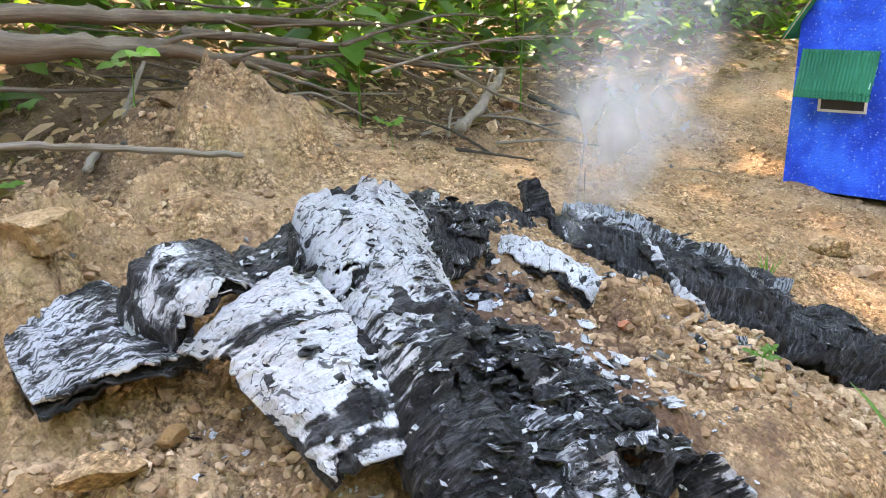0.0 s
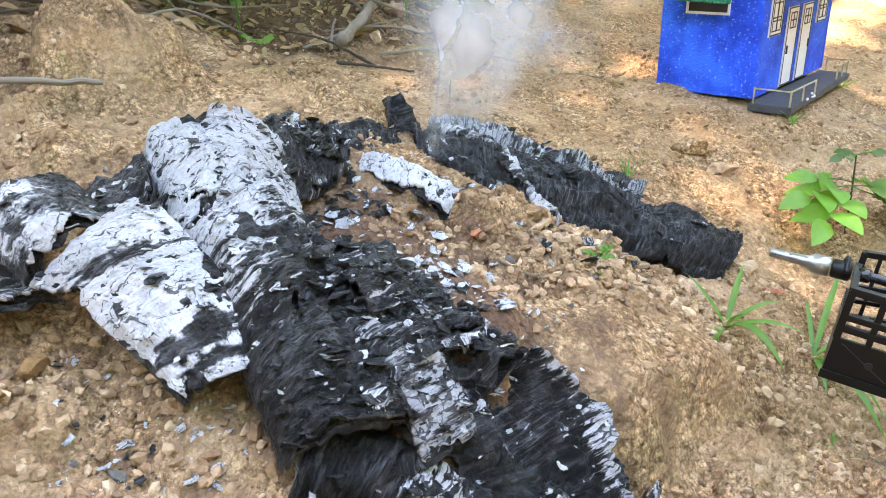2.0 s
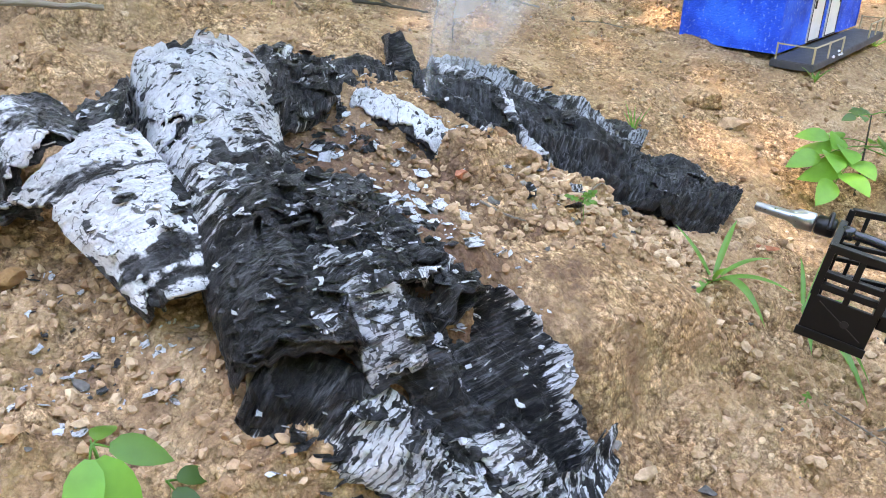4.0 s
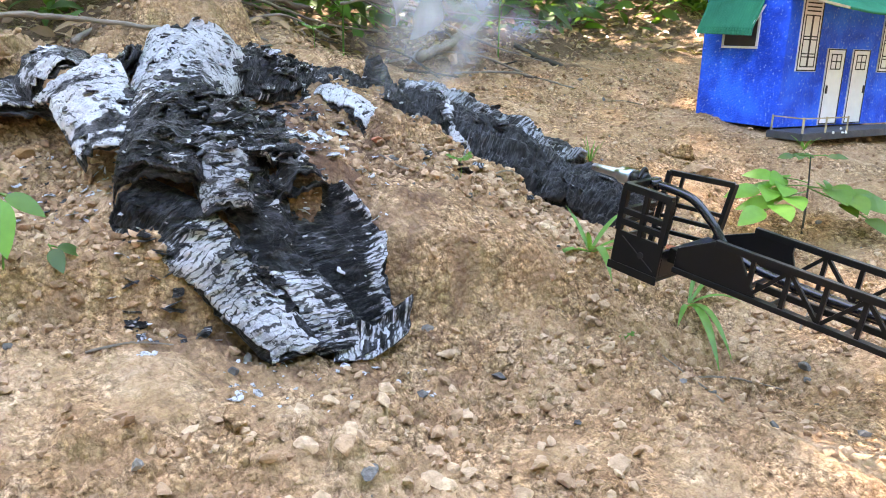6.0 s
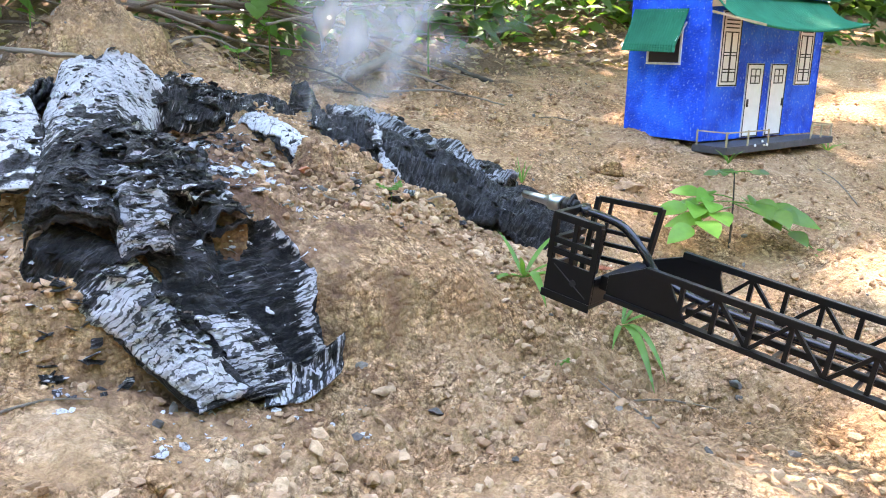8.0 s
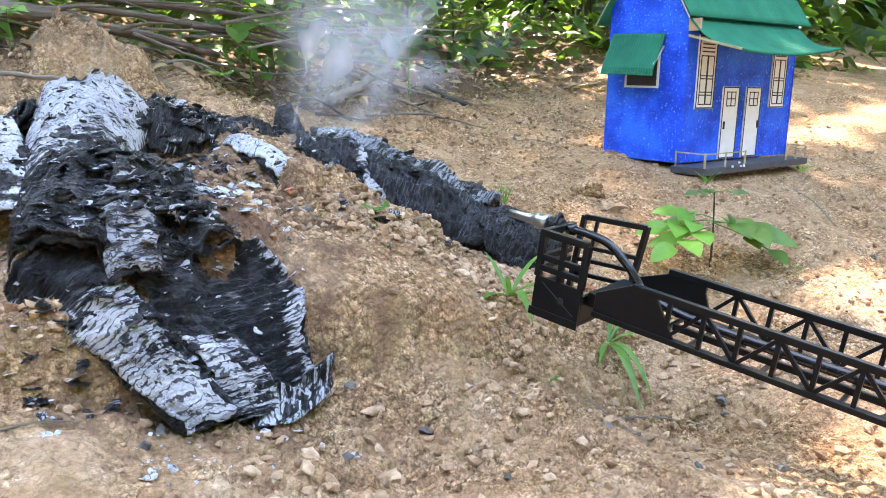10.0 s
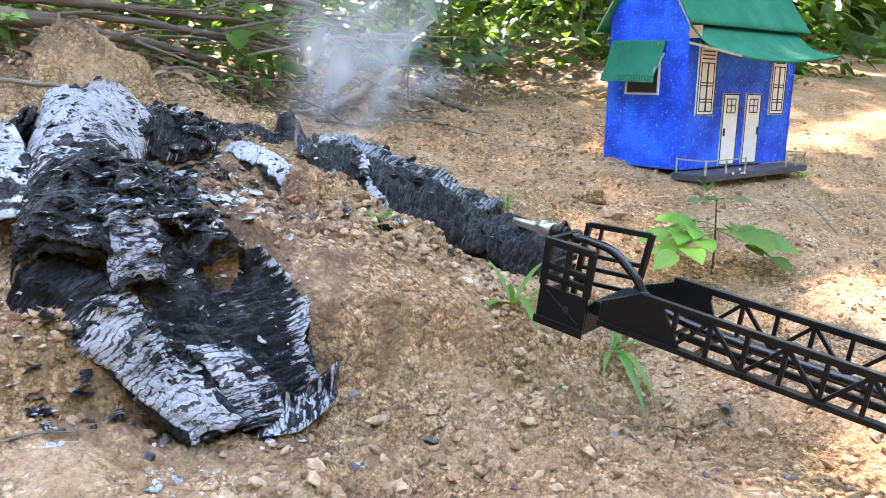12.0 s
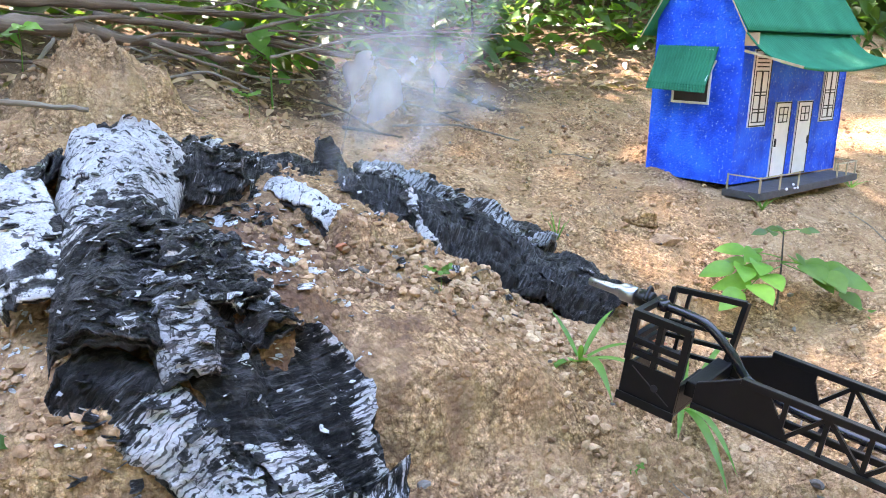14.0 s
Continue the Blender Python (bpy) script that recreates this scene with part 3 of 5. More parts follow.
C_TRUNK = char_mat("black_trunk_char", 0.06, -0.16, ridge=0.35, seed=14.3, ash=(0.42, 0.43, 0.45), span=0.3)
C_LOG = char_mat("scaly_grey_char", 0.16, 0.24, ridge=0.9, seed=10.4, ash=(0.36, 0.375, 0.40))

SHEETS = [
    ("burnt_arch", "arched burnt sheet, white ash over black char", [(.365, .885, .375), (.342, .75, .345), (.330, .61, .318), (.308, .505, .262), (.294, .425, .232)],
     [(.555, .83, .350), (.51, .74, .325), (.475, .63, .288), (.45, .50, .262), (.415, .385, .222)], (.085, .07, .055, .048, .040), C_ARCH, C_CHAR, 11, dict(rnd=0.75, rough=0.006, layers=3, holes=0.03, ragged=0.022, ridge=0.0016)),
    ("burnt_sheet", "white ash sheet with dark bands, leaning on the arch", [(.195, .755, .318), (.214, .70, .318), (.233, .634, .292), (.258, .557, .240)],
     [(.325, .725, .392), (.332, .66, .366), (.336, .60, .338), (.322, .515, .278)], (.015, .022), C_BANDS, C_CHAR, 23, dict(rnd=0.2, rough=0.003)),
    ("burnt_sheet", "curled dark burnt sheet dusted with ash", [(.165, .865, .325), (.168, .81, .322), (.195, .755, .315)],
     [(.30, .88, .372), (.292, .81, .372), (.292, .735, .365)], (.05, .04), C_GREY, C_CHAR, 31, dict(rnd=0.6, rough=0.006)),
    ("burnt_sheet", "leaf-like charred curl standing on edge", [(.285, .86, .365), (.275, .80, .362), (.272, .755, .36)],
     [(.368, .86, .41), (.352, .80, .405), (.335, .75, .39)], (-.010, -.010), C_CHAR2, C_CHAR, 37, dict(rnd=0.3, layers=2, ragged=0.006)),
    ("burnt_sheet", "black charred lump behind the arch", [(.295, .855, .345), (.31, .935, .345)], [(.385, .87, .378), (.405, .94, .355)], .010, C_CHAR, C_CHAR, 39, dict(rnd=0.4, rough=0.007, layers=2)),
    ("burnt_sheet", "grey ridged burnt sheet lying on the soil", [(.058, .905, .318), (.055, .83, .312), (.065, .75, .298)],
     [(.186, .955, .340), (.195, .85, .328), (.225, .75, .308)], (.012, .012), C_RIDGE, C_CHAR, 43, dict(rnd=0.2, ridge=0.002, layers=3)),
    ("burnt_sheet", "layered burnt strip, black above and white ash below", [(.287, .420, .196), (.307, .390, .158), (.361, .347, .131), (.406, .306, .095), (.460, .262, .030)],
     [(.345, .455, .238), (.392, .408, .222), (.440, .362, .180), (.478, .328, .118), (.533, .268, .044)], (.022, .016, .014, .010), C_FRONT, C_CHAR2, 53, dict(rnd=0.2, ridge=0.0042, layers=3, rough=0.005, ragged=0.008)),
    ("burnt_sheet", "grey ash tongue hanging over the black layers", [(.398, .50, .292), (.394, .43, .268), (.402, .362, .205)],
     [(.475, .51, .288), (.484, .435, .260), (.466, .372, .205)], (.020, .018), C_TONGUE, C_CHAR, 61, dict(rnd=0.4)),
    ("burnt_sheet", "hollow black burnt flap with a grey rim", [(.478, .440, .228), (.478, .37, .150), (.508, .315, .082), (.550, .276, .028)],
     [(.592, .425, .235), (.642, .362, .172), (.634, .315, .105), (.640, .290, .058)], (-.034, -.022), C_FLAP, C_CHAR, 71, dict(rnd=0.3, ridge=0.0022, layers=3)),
    ("burnt_sheet", "curled pale ash tail of the flap", [(.540, .262, .022), (.592, .254, .026), (.648, .266, .050)],
     [(.552, .296, .068), (.602, .288, .066), (.662, .292, .092)], (-.008, -.012), C_RIDGE, C_CHAR, 79, dict(rnd=0.3, layers=2)),
    ("burnt_sheet", "striped grey burnt layer on the slope", [(.472, .335, .128), (.50, .30, .07), (.525, .275, .030)],
     [(.545, .338, .128), (.575, .305, .075), (.588, .275, .030)], (.010, .008), C_RIDGE, C_CHAR, 83, dict(rnd=0.2, ridge=0.002)),
    ("burnt_sheet", "black crumbling layers between strip and flap", [(.425, .435, .238), (.440, .37, .170), (.478, .305, .075)],
     [(.520, .430, .232), (.530, .37, .155), (.556, .305, .075)], (.004, .004), C_CHAR, C_CHAR, 85, dict(rnd=0.2, ridge=0.003, rough=0.008, layers=1)),
    ("burnt_sheet", "tip of white ash at the strip's corner", [(.300, .425, .200), (.318, .405, .182)], [(.318, .452, .228), (.345, .425, .208)], .006, C_WHITE, C_CHAR, 87, dict(rnd=0.2, layers=1, ragged=0.006)),
    ("burnt_sheet", "black charred layers beside the arch", [(.465, .655, .300), (.455, .55, .285), (.445, .45, .262)],
     [(.56, .63, .272), (.555, .54, .272), (.55, .445, .245)], (.02, .025), C_CHAR, C_CHAR, 89, dict(rnd=0.3, rough=0.014, holes=0.12)),
    ("burnt_sheet", "charred slab with broken grey surface", [(.42, .62, .335), (.42, .52, .31), (.43, .43, .27)],
     [(.50, .60, .315), (.50, .51, .30), (.505, .42, .25)], (.012, .02), C_CHAR2, C_CHAR, 97, dict(rnd=0.3, rough=0.012, holes=0.2)),
    ("burnt_sheet", "black hollow sheet with an ashy crest", [(.50, .76, .335), (.58, .80, .315), (.66, .845, .312)],
     [(.52, .885, .392), (.60, .945, .378), (.69, .965, .352)], (.035, .025), C_CHAR2, C_CHAR, 101, dict(rnd=0.5, rough=0.009)),
    ("burnt_sheet", "small grey ash flap on the black sheet", [(.55, .875, .385), (.60, .89, .378)], [(.575, .93, .402), (.635, .935, .392)], .012, C_GREY, C_CHAR, 103, dict(rnd=0.3, layers=1)),
    ("burnt_sheet", "low charred piece dusted with ash", [(.655, .865, .318), (.73, .880, .314), (.800, .90, .306)],
     [(.69, .960, .358), (.755, .972, .358), (.800, .96, .338)], (.022, .012), C_CHAR2, C_CHAR, 107, dict(rnd=0.5, rough=0.009)),
    ("burnt_curl", "upright curled black tongue of char", [(.792, .915, .290), (.797, .925, .345), (.818, .950, .392)],
     [(.864, .925, .285), (.864, .930, .338), (.840, .955, .390)], (-.016, -.022), C_CHAR, C_CHAR, 109, dict(rnd=0.6, layers=2, ragged=0.003, thick=0.005)),
    ("burnt_strip", "flat strip of pale ash on dark layers", [(.665, .838, .322), (.708, .765, .300), (.742, .692, .262)],
     [(.705, .872, .332), (.765, .800, .312), (.776, .715, .268)], (.010, .008), C_WHITE, C_CHAR, 113, dict(rnd=0.3, layers=3, gap=0.006)),
    ("burnt_log", "black charred trunk shell, cracked, ash on its ridges", [(.80, .86, .275), (.875, .755, .225), (.975, .665, .165), (1.075, .580, .120), (1.155, .518, .085)],
     [(.865, .985, .315), (.955, .885, .285), (1.06, .775, .225), (1.175, .665, .155), (1.283, .570, .100)], (.026, .050, .058, .056, .050), C_TRUNK, C_CHAR, 127, dict(rnd=0.8, rough=0.013, ridge=0.004, layers=2, ragged=0.022)),
    ("burnt_log", "scaly grey charred shell lying along the trunk", [(.87, .925, .325), (.965, .835, .295), (1.07, .745, .232), (1.155, .69, .180)],
     [(.93, 1.0, .265), (1.04, .915, .235), (1.15, .815, .18), (1.225, .745, .15)], (.045, .045, .04), C_LOG, C_CHAR, 131, dict(rnd=0.7, rough=0.009, ridge=0.005, layers=2, ragged=0.02)),
    ("burnt_sheet", "pale split sliver against the trunk", [(.862, .908, .335), (.905, .825, .316), (.898, .715, .258), (.904, .660, .215)],
     [(.884, .915, .336), (.935, .818, .312), (.920, .715, .258), (.922, .668, .218)], .008, C_GREY, C_CHAR, 137, dict(rnd=0.3, layers=1)),
]
SHEETS += [
    ("burnt_sheet", "crumpled char scraps above the hollow flap", [(.465, .485, .236), (.485, .445, .226), (.500, .405, .200)],
     [(.555, .490, .232), (.575, .450, .236), (.580, .412, .228)], (.018, .012), C_CHAR2, C_CHAR, 151, dict(rnd=0.3, rough=0.014, layers=2, holes=0.08)),
    ("burnt_sheet", "torn grey ash shard standing in the debris", [(.515, .455, .238), (.535, .430, .232)], [(.520, .470, .278), (.548, .442, .266)], .006, C_GREY, C_CHAR, 157, dict(rnd=0.2, layers=1, ragged=0.008)),
    ("burnt_sheet", "pale broken ash plate among the black layers", [(.500, .520, .268), (.520, .470, .252)], [(.545, .530, .262), (.562, .485, .250)], .010, C_TONGUE, C_CHAR, 163, dict(rnd=0.3, layers=2, ragged=0.012)),
]
for nm, lab, le, ri, bu, ma, un, sd, kw in SHEETS:
    burnt(nm, lab, le, ri, bu, ma, un, sd, **kw)


# ---- loose bits ----
def plates(name, label, cat, spots, mat, seed, size, group=""):
    """Many small curled plates in one object. spots: x, y, z."""
    rs = np.random.RandomState(seed)
    V, F, UV = [], [], []
    for x, y, z in spots:
        sc = size[0] + (size[1] - size[0]) * rs.rand() ** 2.2
        w, ln = sc * (0.4 + 0.6 * rs.rand()), sc
        m = Matrix.Translation((x, y, z)) @ Euler((rs.randn() * 0.35, rs.randn() * 0.35, rs.rand() * 6.3)).to_matrix().to_4x4()
        b0, cu = len(V), sc * 0.25 * rs.randn()
        o = rs.rand(2) * 5
        k = 5
        for th in (0.0, -0.0012):
            for i in range(k):
                for j in range(3):
                    a, c = i / (k - 1) - 0.5, j / 2 - 0.5
                    jit = rs.randn(2) * sc * 0.07
                    p = m @ Vector((a * ln + jit[0], c * w * (1.0 - 0.5 * abs(a)) + jit[1], cu * (a * a - 0.1) + th + sc * 0.12))
                    V.append(tuple(p))
                    UV.append((o[0] + a * ln, o[1] + c * w))
        n2 = k * 3
        for i in range(k - 1):
            for j in range(2):
                q = (b0 + i * 3 + j, b0 + (i + 1) * 3 + j, b0 + (i + 1) * 3 + j + 1, b0 + i * 3 + j + 1)
                F.append(q)
                F.append(tuple(t + n2 for t in q[::-1]))
        ring = [i * 3 for i in range(k)] + [(k - 1) * 3 + 1] + [i * 3 + 2 for i in range(k - 1, -1, -1)] + [1]
        for a, c in zip(ring, ring[1:] + ring[:1]):
            F.append((b0 + c, b0 + a, b0 + a + n2, b0 + c + n2))
    ob = array_ob(name, V, F, mat, None, False, UV)
    return tagged(ob, label, cat, group, "stuff")


def scatter(k, seed, boxes):
    rs = np.random.RandomState(seed)
    out = []
    for _ in range(k):
        x0, x1, y0, y1 = boxes[rs.randint(len(boxes))]
        out.append((x0 + (x1 - x0) * rs.rand(), y0 + (y1 - y0) * rs.rand()))
    return out


ash_xy = scatter(420, 5, [(.12, .32, .48, .75), (.46, .72, .40, .72), (.55, .75, .60, .80), (.28, .60, .24, .40), (.82, 1.0, .55, .68), (.40, .70, .16, .28), (.48, .64, .42, .60), (.1, .3, .5, .6)])
ash_p = [(x, y, gz(x, y)) for x, y in ash_xy]
plates("ash_flakes", "small pale ash flakes scattered on the scorched soil", "ash flakes", ash_p, MAT_ASH, 6, (0.003, 0.016))
shard_xy = scatter(55, 15, [(.50, .66, .42, .64), (.56, .72, .60, .80), (.46, .56, .40, .52)])
plates("ash_shards", "curled grey ash shards in the scorched hollow", "ash shards", [(x, y, gz(x, y) + .003) for x, y in shard_xy], C_GREY, 16, (0.010, 0.034))
heap_xy = scatter(760, 8, [(.80, 1.2, .55, .9), (.44, .57, .42, .66), (.40, .52, .40, .60), (.50, .66, .75, .92), (.30, .50, .30, .45)])
bpy.context.view_layer.update()
dg = bpy.context.evaluated_depsgraph_get()


def drop(x, y, z0=1.0):
    """Height of whatever lies highest at x, y."""
    hit, p, nn, _, ob, _ = scene.ray_cast(dg, Vector((x, y, z0)), Vector((0, 0, -1)))
    return p.z if hit else gz(x, y)


plates("char_flakes", "black and grey char flakes lying on the burnt heap", "char flakes", [(x, y, drop(x, y)) for x, y in heap_xy], C_CHAR2, 9, (0.006, 0.030))
plates("char_flakes", "small black char scraps on the ashy sheets", "char flakes", [(x, y, drop(x, y)) for x, y in scatter(420, 28, [(.36, .56, .60, .90), (.18, .36, .55, .88), (.30, .48, .40, .60)])], C_CHAR, 29, (0.003, 0.016))
plates("ash_flakes", "white ash scales on top of the burnt heap", "ash flakes", [(x, y, drop(x, y)) for x, y in scatter(420, 18, [(.44, .60, .42, .70), (.30, .52, .40, .88), (.20, .36, .55, .88), (.42, .66, .28, .44), (.5, .85, .75, .97)])], MAT_ASH, 10, (0.002, 0.015))


def rock_bm(seed, flat=0.65, sub=2):
    rs = np.random.RandomState(seed)
    bm = bmesh.new()
    bmesh.ops.create_icosphere(bm, subdivisions=sub, radius=1.0)
    sc = np.array([0.7 + 0.6 * rs.rand(), 0.7 + 0.6 * rs.rand(), flat * (0.7 + 0.6 * rs.rand())])
    cuts = [(rs.randn(3), 0.38 + 0.4 * rs.rand()) for _ in range(11)]
    o = Vector(rs.rand(3) * 20)
    for v in bm.verts:
        p = v.co.copy()
        for nn, d in cuts:
            nv = Vector(nn).normalized()
            e = p.dot(nv) - d
            if e > 0:
                p -= nv * e
        p *= 1 + 0.10 * noise.noise(p * 2.0 + o)
        v.co = Vector((p.x * sc[0], p.y * sc[1], p.z * sc[2]))
    return bm


def gravel(name, label, cat, spots, mat, seed, size, power=3.0):
    shapes = []
    for k in range(8):
        bm = rock_bm(seed + k, 0.65, 1)
        bm.verts.ensure_lookup_table()
        shapes.append((np.array([v.co[:] for v in bm.verts]), [[v.index for v in f.verts] for f in bm.faces]))
        bm.free()
    rs = np.random.RandomState(seed)
    # the flat bank top and the smooth clay slope stay nearly bare
    spots = [q for q in spots if rs.rand() < 0.12 or (((q[0] - .76) / .20) ** 2 + ((q[1] - .40) / .085) ** 2 > 1 and ((q[0] - .36) / .15) ** 2 + ((q[1] - .21) / .09) ** 2 > 1)]
    xy = np.array(spots)
    zz = ground(xy[:, 0], xy[:, 1])
    V, F, n = [], [], 0
    for (x, y), z in zip(spots, zz):
        co, fs = shapes[rs.randint(8)]
        s = size[0] + (size[1] - size[0]) * rs.rand() ** power
        rot = np.array(Euler((rs.randn() * 0.4, rs.randn() * 0.4, rs.rand() * 6.3)).to_matrix())
        V.append((co * s) @ rot.T + [x, y, z + 0.25 * s])
        F += [[i + n for i in f] for f in fs]
        n += len(co)
    ob = array_ob(name, np.concatenate(V).tolist(), F, mat, None, False)
    return tagged(ob, label, cat, "", "stuff")


AREA = [(-.1, 1.6, -.35, .32), (.75, 2.0, .1, .9), (.55, 2.2, .9, 1.7), (-.2, .5, .9, 1.7), (-.2, .35, .3, .8), (.6, 1.1, .35, .75), (.9, 2.4, 1.2, 2.3), (2.0, 3.2, .3, 1.8)]
gravel("gravel", "small pale stones strewn over the clay", "gravel", scatter(3600, 31, AREA), MAT_STONE, 32, (0.0012, 0.010))
gravel("soil_crumbs", "crumbs and clods of dry clay", "soil crumbs", scatter(13000, 35, AREA), MAT_CLOD, 36, (0.0014, 0.013), 3.2)
gravel("gravel", "rough stones scattered over the foreground clay", "gravel", scatter(950, 45, [(-.1, 1.5, -.35, .27), (.9, 1.9, .0, .6), (.8, 1.1, .4, .75), (0, .35, .2, .75)]), MAT_STONE, 46, (0.003, 0.013), 1.8)
gravel("grey_gravel", "dark grey stone chips on the soil", "gravel", scatter(330, 39, AREA), MAT_GREY_STONE, 40, (0.002, 0.012))

gravel("gravel", "angular clay stones in the foreground rubble", "gravel", scatter(560, 145, [(.45, 1.5, -.30, .29), (.3, .8, -.2, .2), (.95, 1.5, .1, .5), (.85, 1.1, .50, .66)]), MAT_STONE, 146, (0.004, 0.017), 1.9)
ROCKS = []
for k in range(6):
    bm = rock_bm(200 + k, 0.62, 3)
    me = bpy.data.meshes.new("stone")
    bm.to_mesh(me)
    bm.free()
    ROCKS.append(me)


def stone(x, y, size, mat, label, cat="stone", k=0, turn=0.0, stretch=(1, 1, 1), name="stone", tip=0.0):
    me = ROCKS[k % 6].copy()
    me.materials.append(mat)
    ob = new(name, me)
    ob.matrix_world = pose(x, y, gz(x, y) + size * 0.28 * stretch[2], tip, 0, turn) @ Matrix.Diagonal((size * stretch[0], size * stretch[1], size * stretch[2], 1))
    return tagged(ob, label, cat, "larger stones on the soil" if name == "stone" else "")


STONES = [
    (0.712, 0.279, 0.0167, "p"), (0.663, 0.233, 0.01, "p"), (0.679, 0.231, 0.0115, "p"), (0.544, 0.211, 0.0133, "p"),
    (0.496, 0.046, 0.0153, "p"), (0.498, -0.009, 0.0123, "g"), (0.557, -0.027, 0.0188, "p"), (0.449, 0.044, 0.0159, "p"),
    (0.334, 0.077, 0.0103, "p"), (0.667, 0.136, 0.0185, "p"), (0.626, 0.084, 0.0159, "p"), (0.766, 0.227, 0.0119, "g"),
    (0.806, 0.214, 0.0149, "p"), (0.882, 0.163, 0.0132, "p"), (0.714, -0.067, 0.0109, "p"), (1.081, 0.197, 0.0132, "p"),
    (0.633, -0.073, 0.0124, "p"), (0.6, -0.022, 0.0118, "p"), (0.538, 0.02, 0.0098, "p"), (0.407, 0.029, 0.0071, "p"),
    (0.389, 0.093, 0.0217, "c"), (0.516, 0.022, 0.0118, "c"), (1.25, 0.145, 0.0118, "g"), (0.859, 0.278, 0.0095, "p"),
    (0.827, 0.138, 0.007, "p"), (0.982, 0.225, 0.0112, "p"), (0.414, 0.259, 0.0117, "g"), (0.132, 1.054, 0.0566, "c"),
    (0.177, 0.738, 0.0199, "o"), (0.405, 1.457, 0.0247, "c"), (1.551, 0.764, 0.034, "p"), (1.576, 1.911, 0.0455, "p"),
    (1.361, 1.736, 0.0315, "p"), (1.57, 1.759, 0.0267, "p"), (0.061, 0.749, 0.0072, "p"), (0.106, 0.673, 0.0295, "c"),
    (0.054, 0.641, 0.0137, "c"), (0.026, 0.657, 0.0136, "c"), (1.615, 1.953, 0.0465, "p"), (1.725, 2.208, 0.047, "p"),
    (1.572, 1.787, 0.0304, "p"), (1.423, 1.743, 0.0257, "p"), (1.264, 0.534, 0.0252, "p"), (0.689, 0.313, 0.0124, "g"),
    (0.821, 0.668, 0.0162, "p"), (0.873, 0.674, 0.0248, "c"), 
    (1.561, 0.849, 0.033, "c"), (0.868, 0.49, 0.0186, "c"), (0.962, 0.465, 0.0153, "p"), (0.744, 0.601, 0.0132, "g")]
MAT_ORANGE = stone_mat("orange_stone", (0.34, 0.18, 0.07), (0.40, 0.22, 0.09))
KINDS = {"p": (MAT_STONE, "pale rough stone lying on the clay", "stone"), "g": (MAT_GREY_STONE, "dark grey stone chip on the soil", "stone"),
         "c": (MAT_SOIL, "clod of dry yellow clay", "clod"), "o": (MAT_BRICK, "", "stone")}
for i, (x, y, r, k) in enumerate(STONES):
    ma, lab, ca = KINDS[k]
    if k == "c":
        r *= 1.4
    if k == "o":
        ma, lab = MAT_ORANGE, "rounded orange-brown stone beside the burnt sheet"
    stone(x, y, r, ma, lab, ca, i, (i * 77) % 360, (1.0, 0.75 + 0.05 * (i % 5), 0.85), "clod" if k == "c" else "stone")

stone(.7315, .657, .020, MAT_BRICK, "chip of red brick on the clay", "brick chip", 2, 20, (1.0, 0.6, 0.45), "brick_chip")
stone(1.232, .475, .030, MAT_BRICK, "broken red stick of brick by the charred trunk", "brick chip", 4, 130, (1.1, 0.28, 0.25), "brick_chip")


# ---- shapes for made things ----
def box_bm(a, b, bevel=0.0):
    bm = bmesh.new()
    bmesh.ops.create_cube(bm, size=1.0)
    a, b = Vector(a), Vector(b)
    for v in bm.verts:
        v.co = Vector([(a[i] + b[i]) / 2 + v.co[i] * (b[i] - a[i]) for i in range(3)])
    if bevel:
        bmesh.ops.bevel(bm, geom=bm.edges[:], offset=bevel, segments=2, affect="EDGES", profile=0.6)
    return bm


def bar_bm(p, q, w, h=None, bevel=0.0, up=(0, 0, 1)):
    """A square bar from p to q."""
    h = h or w
    p, q = Vector(p), Vector(q)
    d = (q - p)
    ln = d.length
    z = d.normalized()
    x = Vector(up).cross(z)
    if x.length < 1e-4:
        x = Vector((1, 0, 0)).cross(z)
    x.normalize()
    y = z.cross(x)
    bm = box_bm((-w / 2, -h / 2, 0), (w / 2, h / 2, ln), bevel)
    m = Matrix((x, y, z)).transposed().to_4x4()
    m.translation = p
    bm.transform(m)
    return bm


def tube_bm(pts, radii, sides=10, k=0, knobby=0.0):
    """A round tube through pts, with caps; keeps uvs along its length."""
    P = curve_pts(pts, k) if k else [Vector(p) for p in pts]
    n = len(P)
    rr = np.interp(np.linspace(0, 1, n), np.linspace(0, 1, len(radii)), radii)
    bm = bmesh.new()
    uvl = bm.loops.layers.uv.new("UVMap")
    rings, ref, run = [], Vector((0.3, 0.2, 0.93)), 0.0
    dist = []
    for i, p in enumerate(P):
        if i:
            run += (p - P[i - 1]).length
        dist.append(run)
        d = (P[min(i + 1, n - 1)] - P[max(i - 1, 0)]).normalized()
        x = ref.cross(d)
        if x.length < 1e-3:
            x = Vector((1, 0, 0)).cross(d)
        x.normalize()
        y = d.cross(x)
        rings.append([bm.verts.new(p + (x * math.cos(6.28318 * j / sides) + y * math.sin(6.28318 * j / sides)) * rr[i] * (1 + knobby * (noise.noise(p * 24 + Vector((j * 1.7, 0, 0))) + 0.5 * noise.noise(p * 70)))) for j in range(sides)])
    for i in range(n - 1):
        for j in range(sides):
            f = bm.faces.new((rings[i][j], rings[i][(j + 1) % sides], rings[i + 1][(j + 1) % sides], rings[i + 1][j]))
            for lp, (a, c) in zip(f.loops, ((i, j), (i, j + 1), (i + 1, j + 1), (i + 1, j))):
                lp[uvl].uv = (dist[a], c / sides * 0.2)
    bm.faces.new(rings[0][::-1])
    bm.faces.new(rings[-1])
    return bm


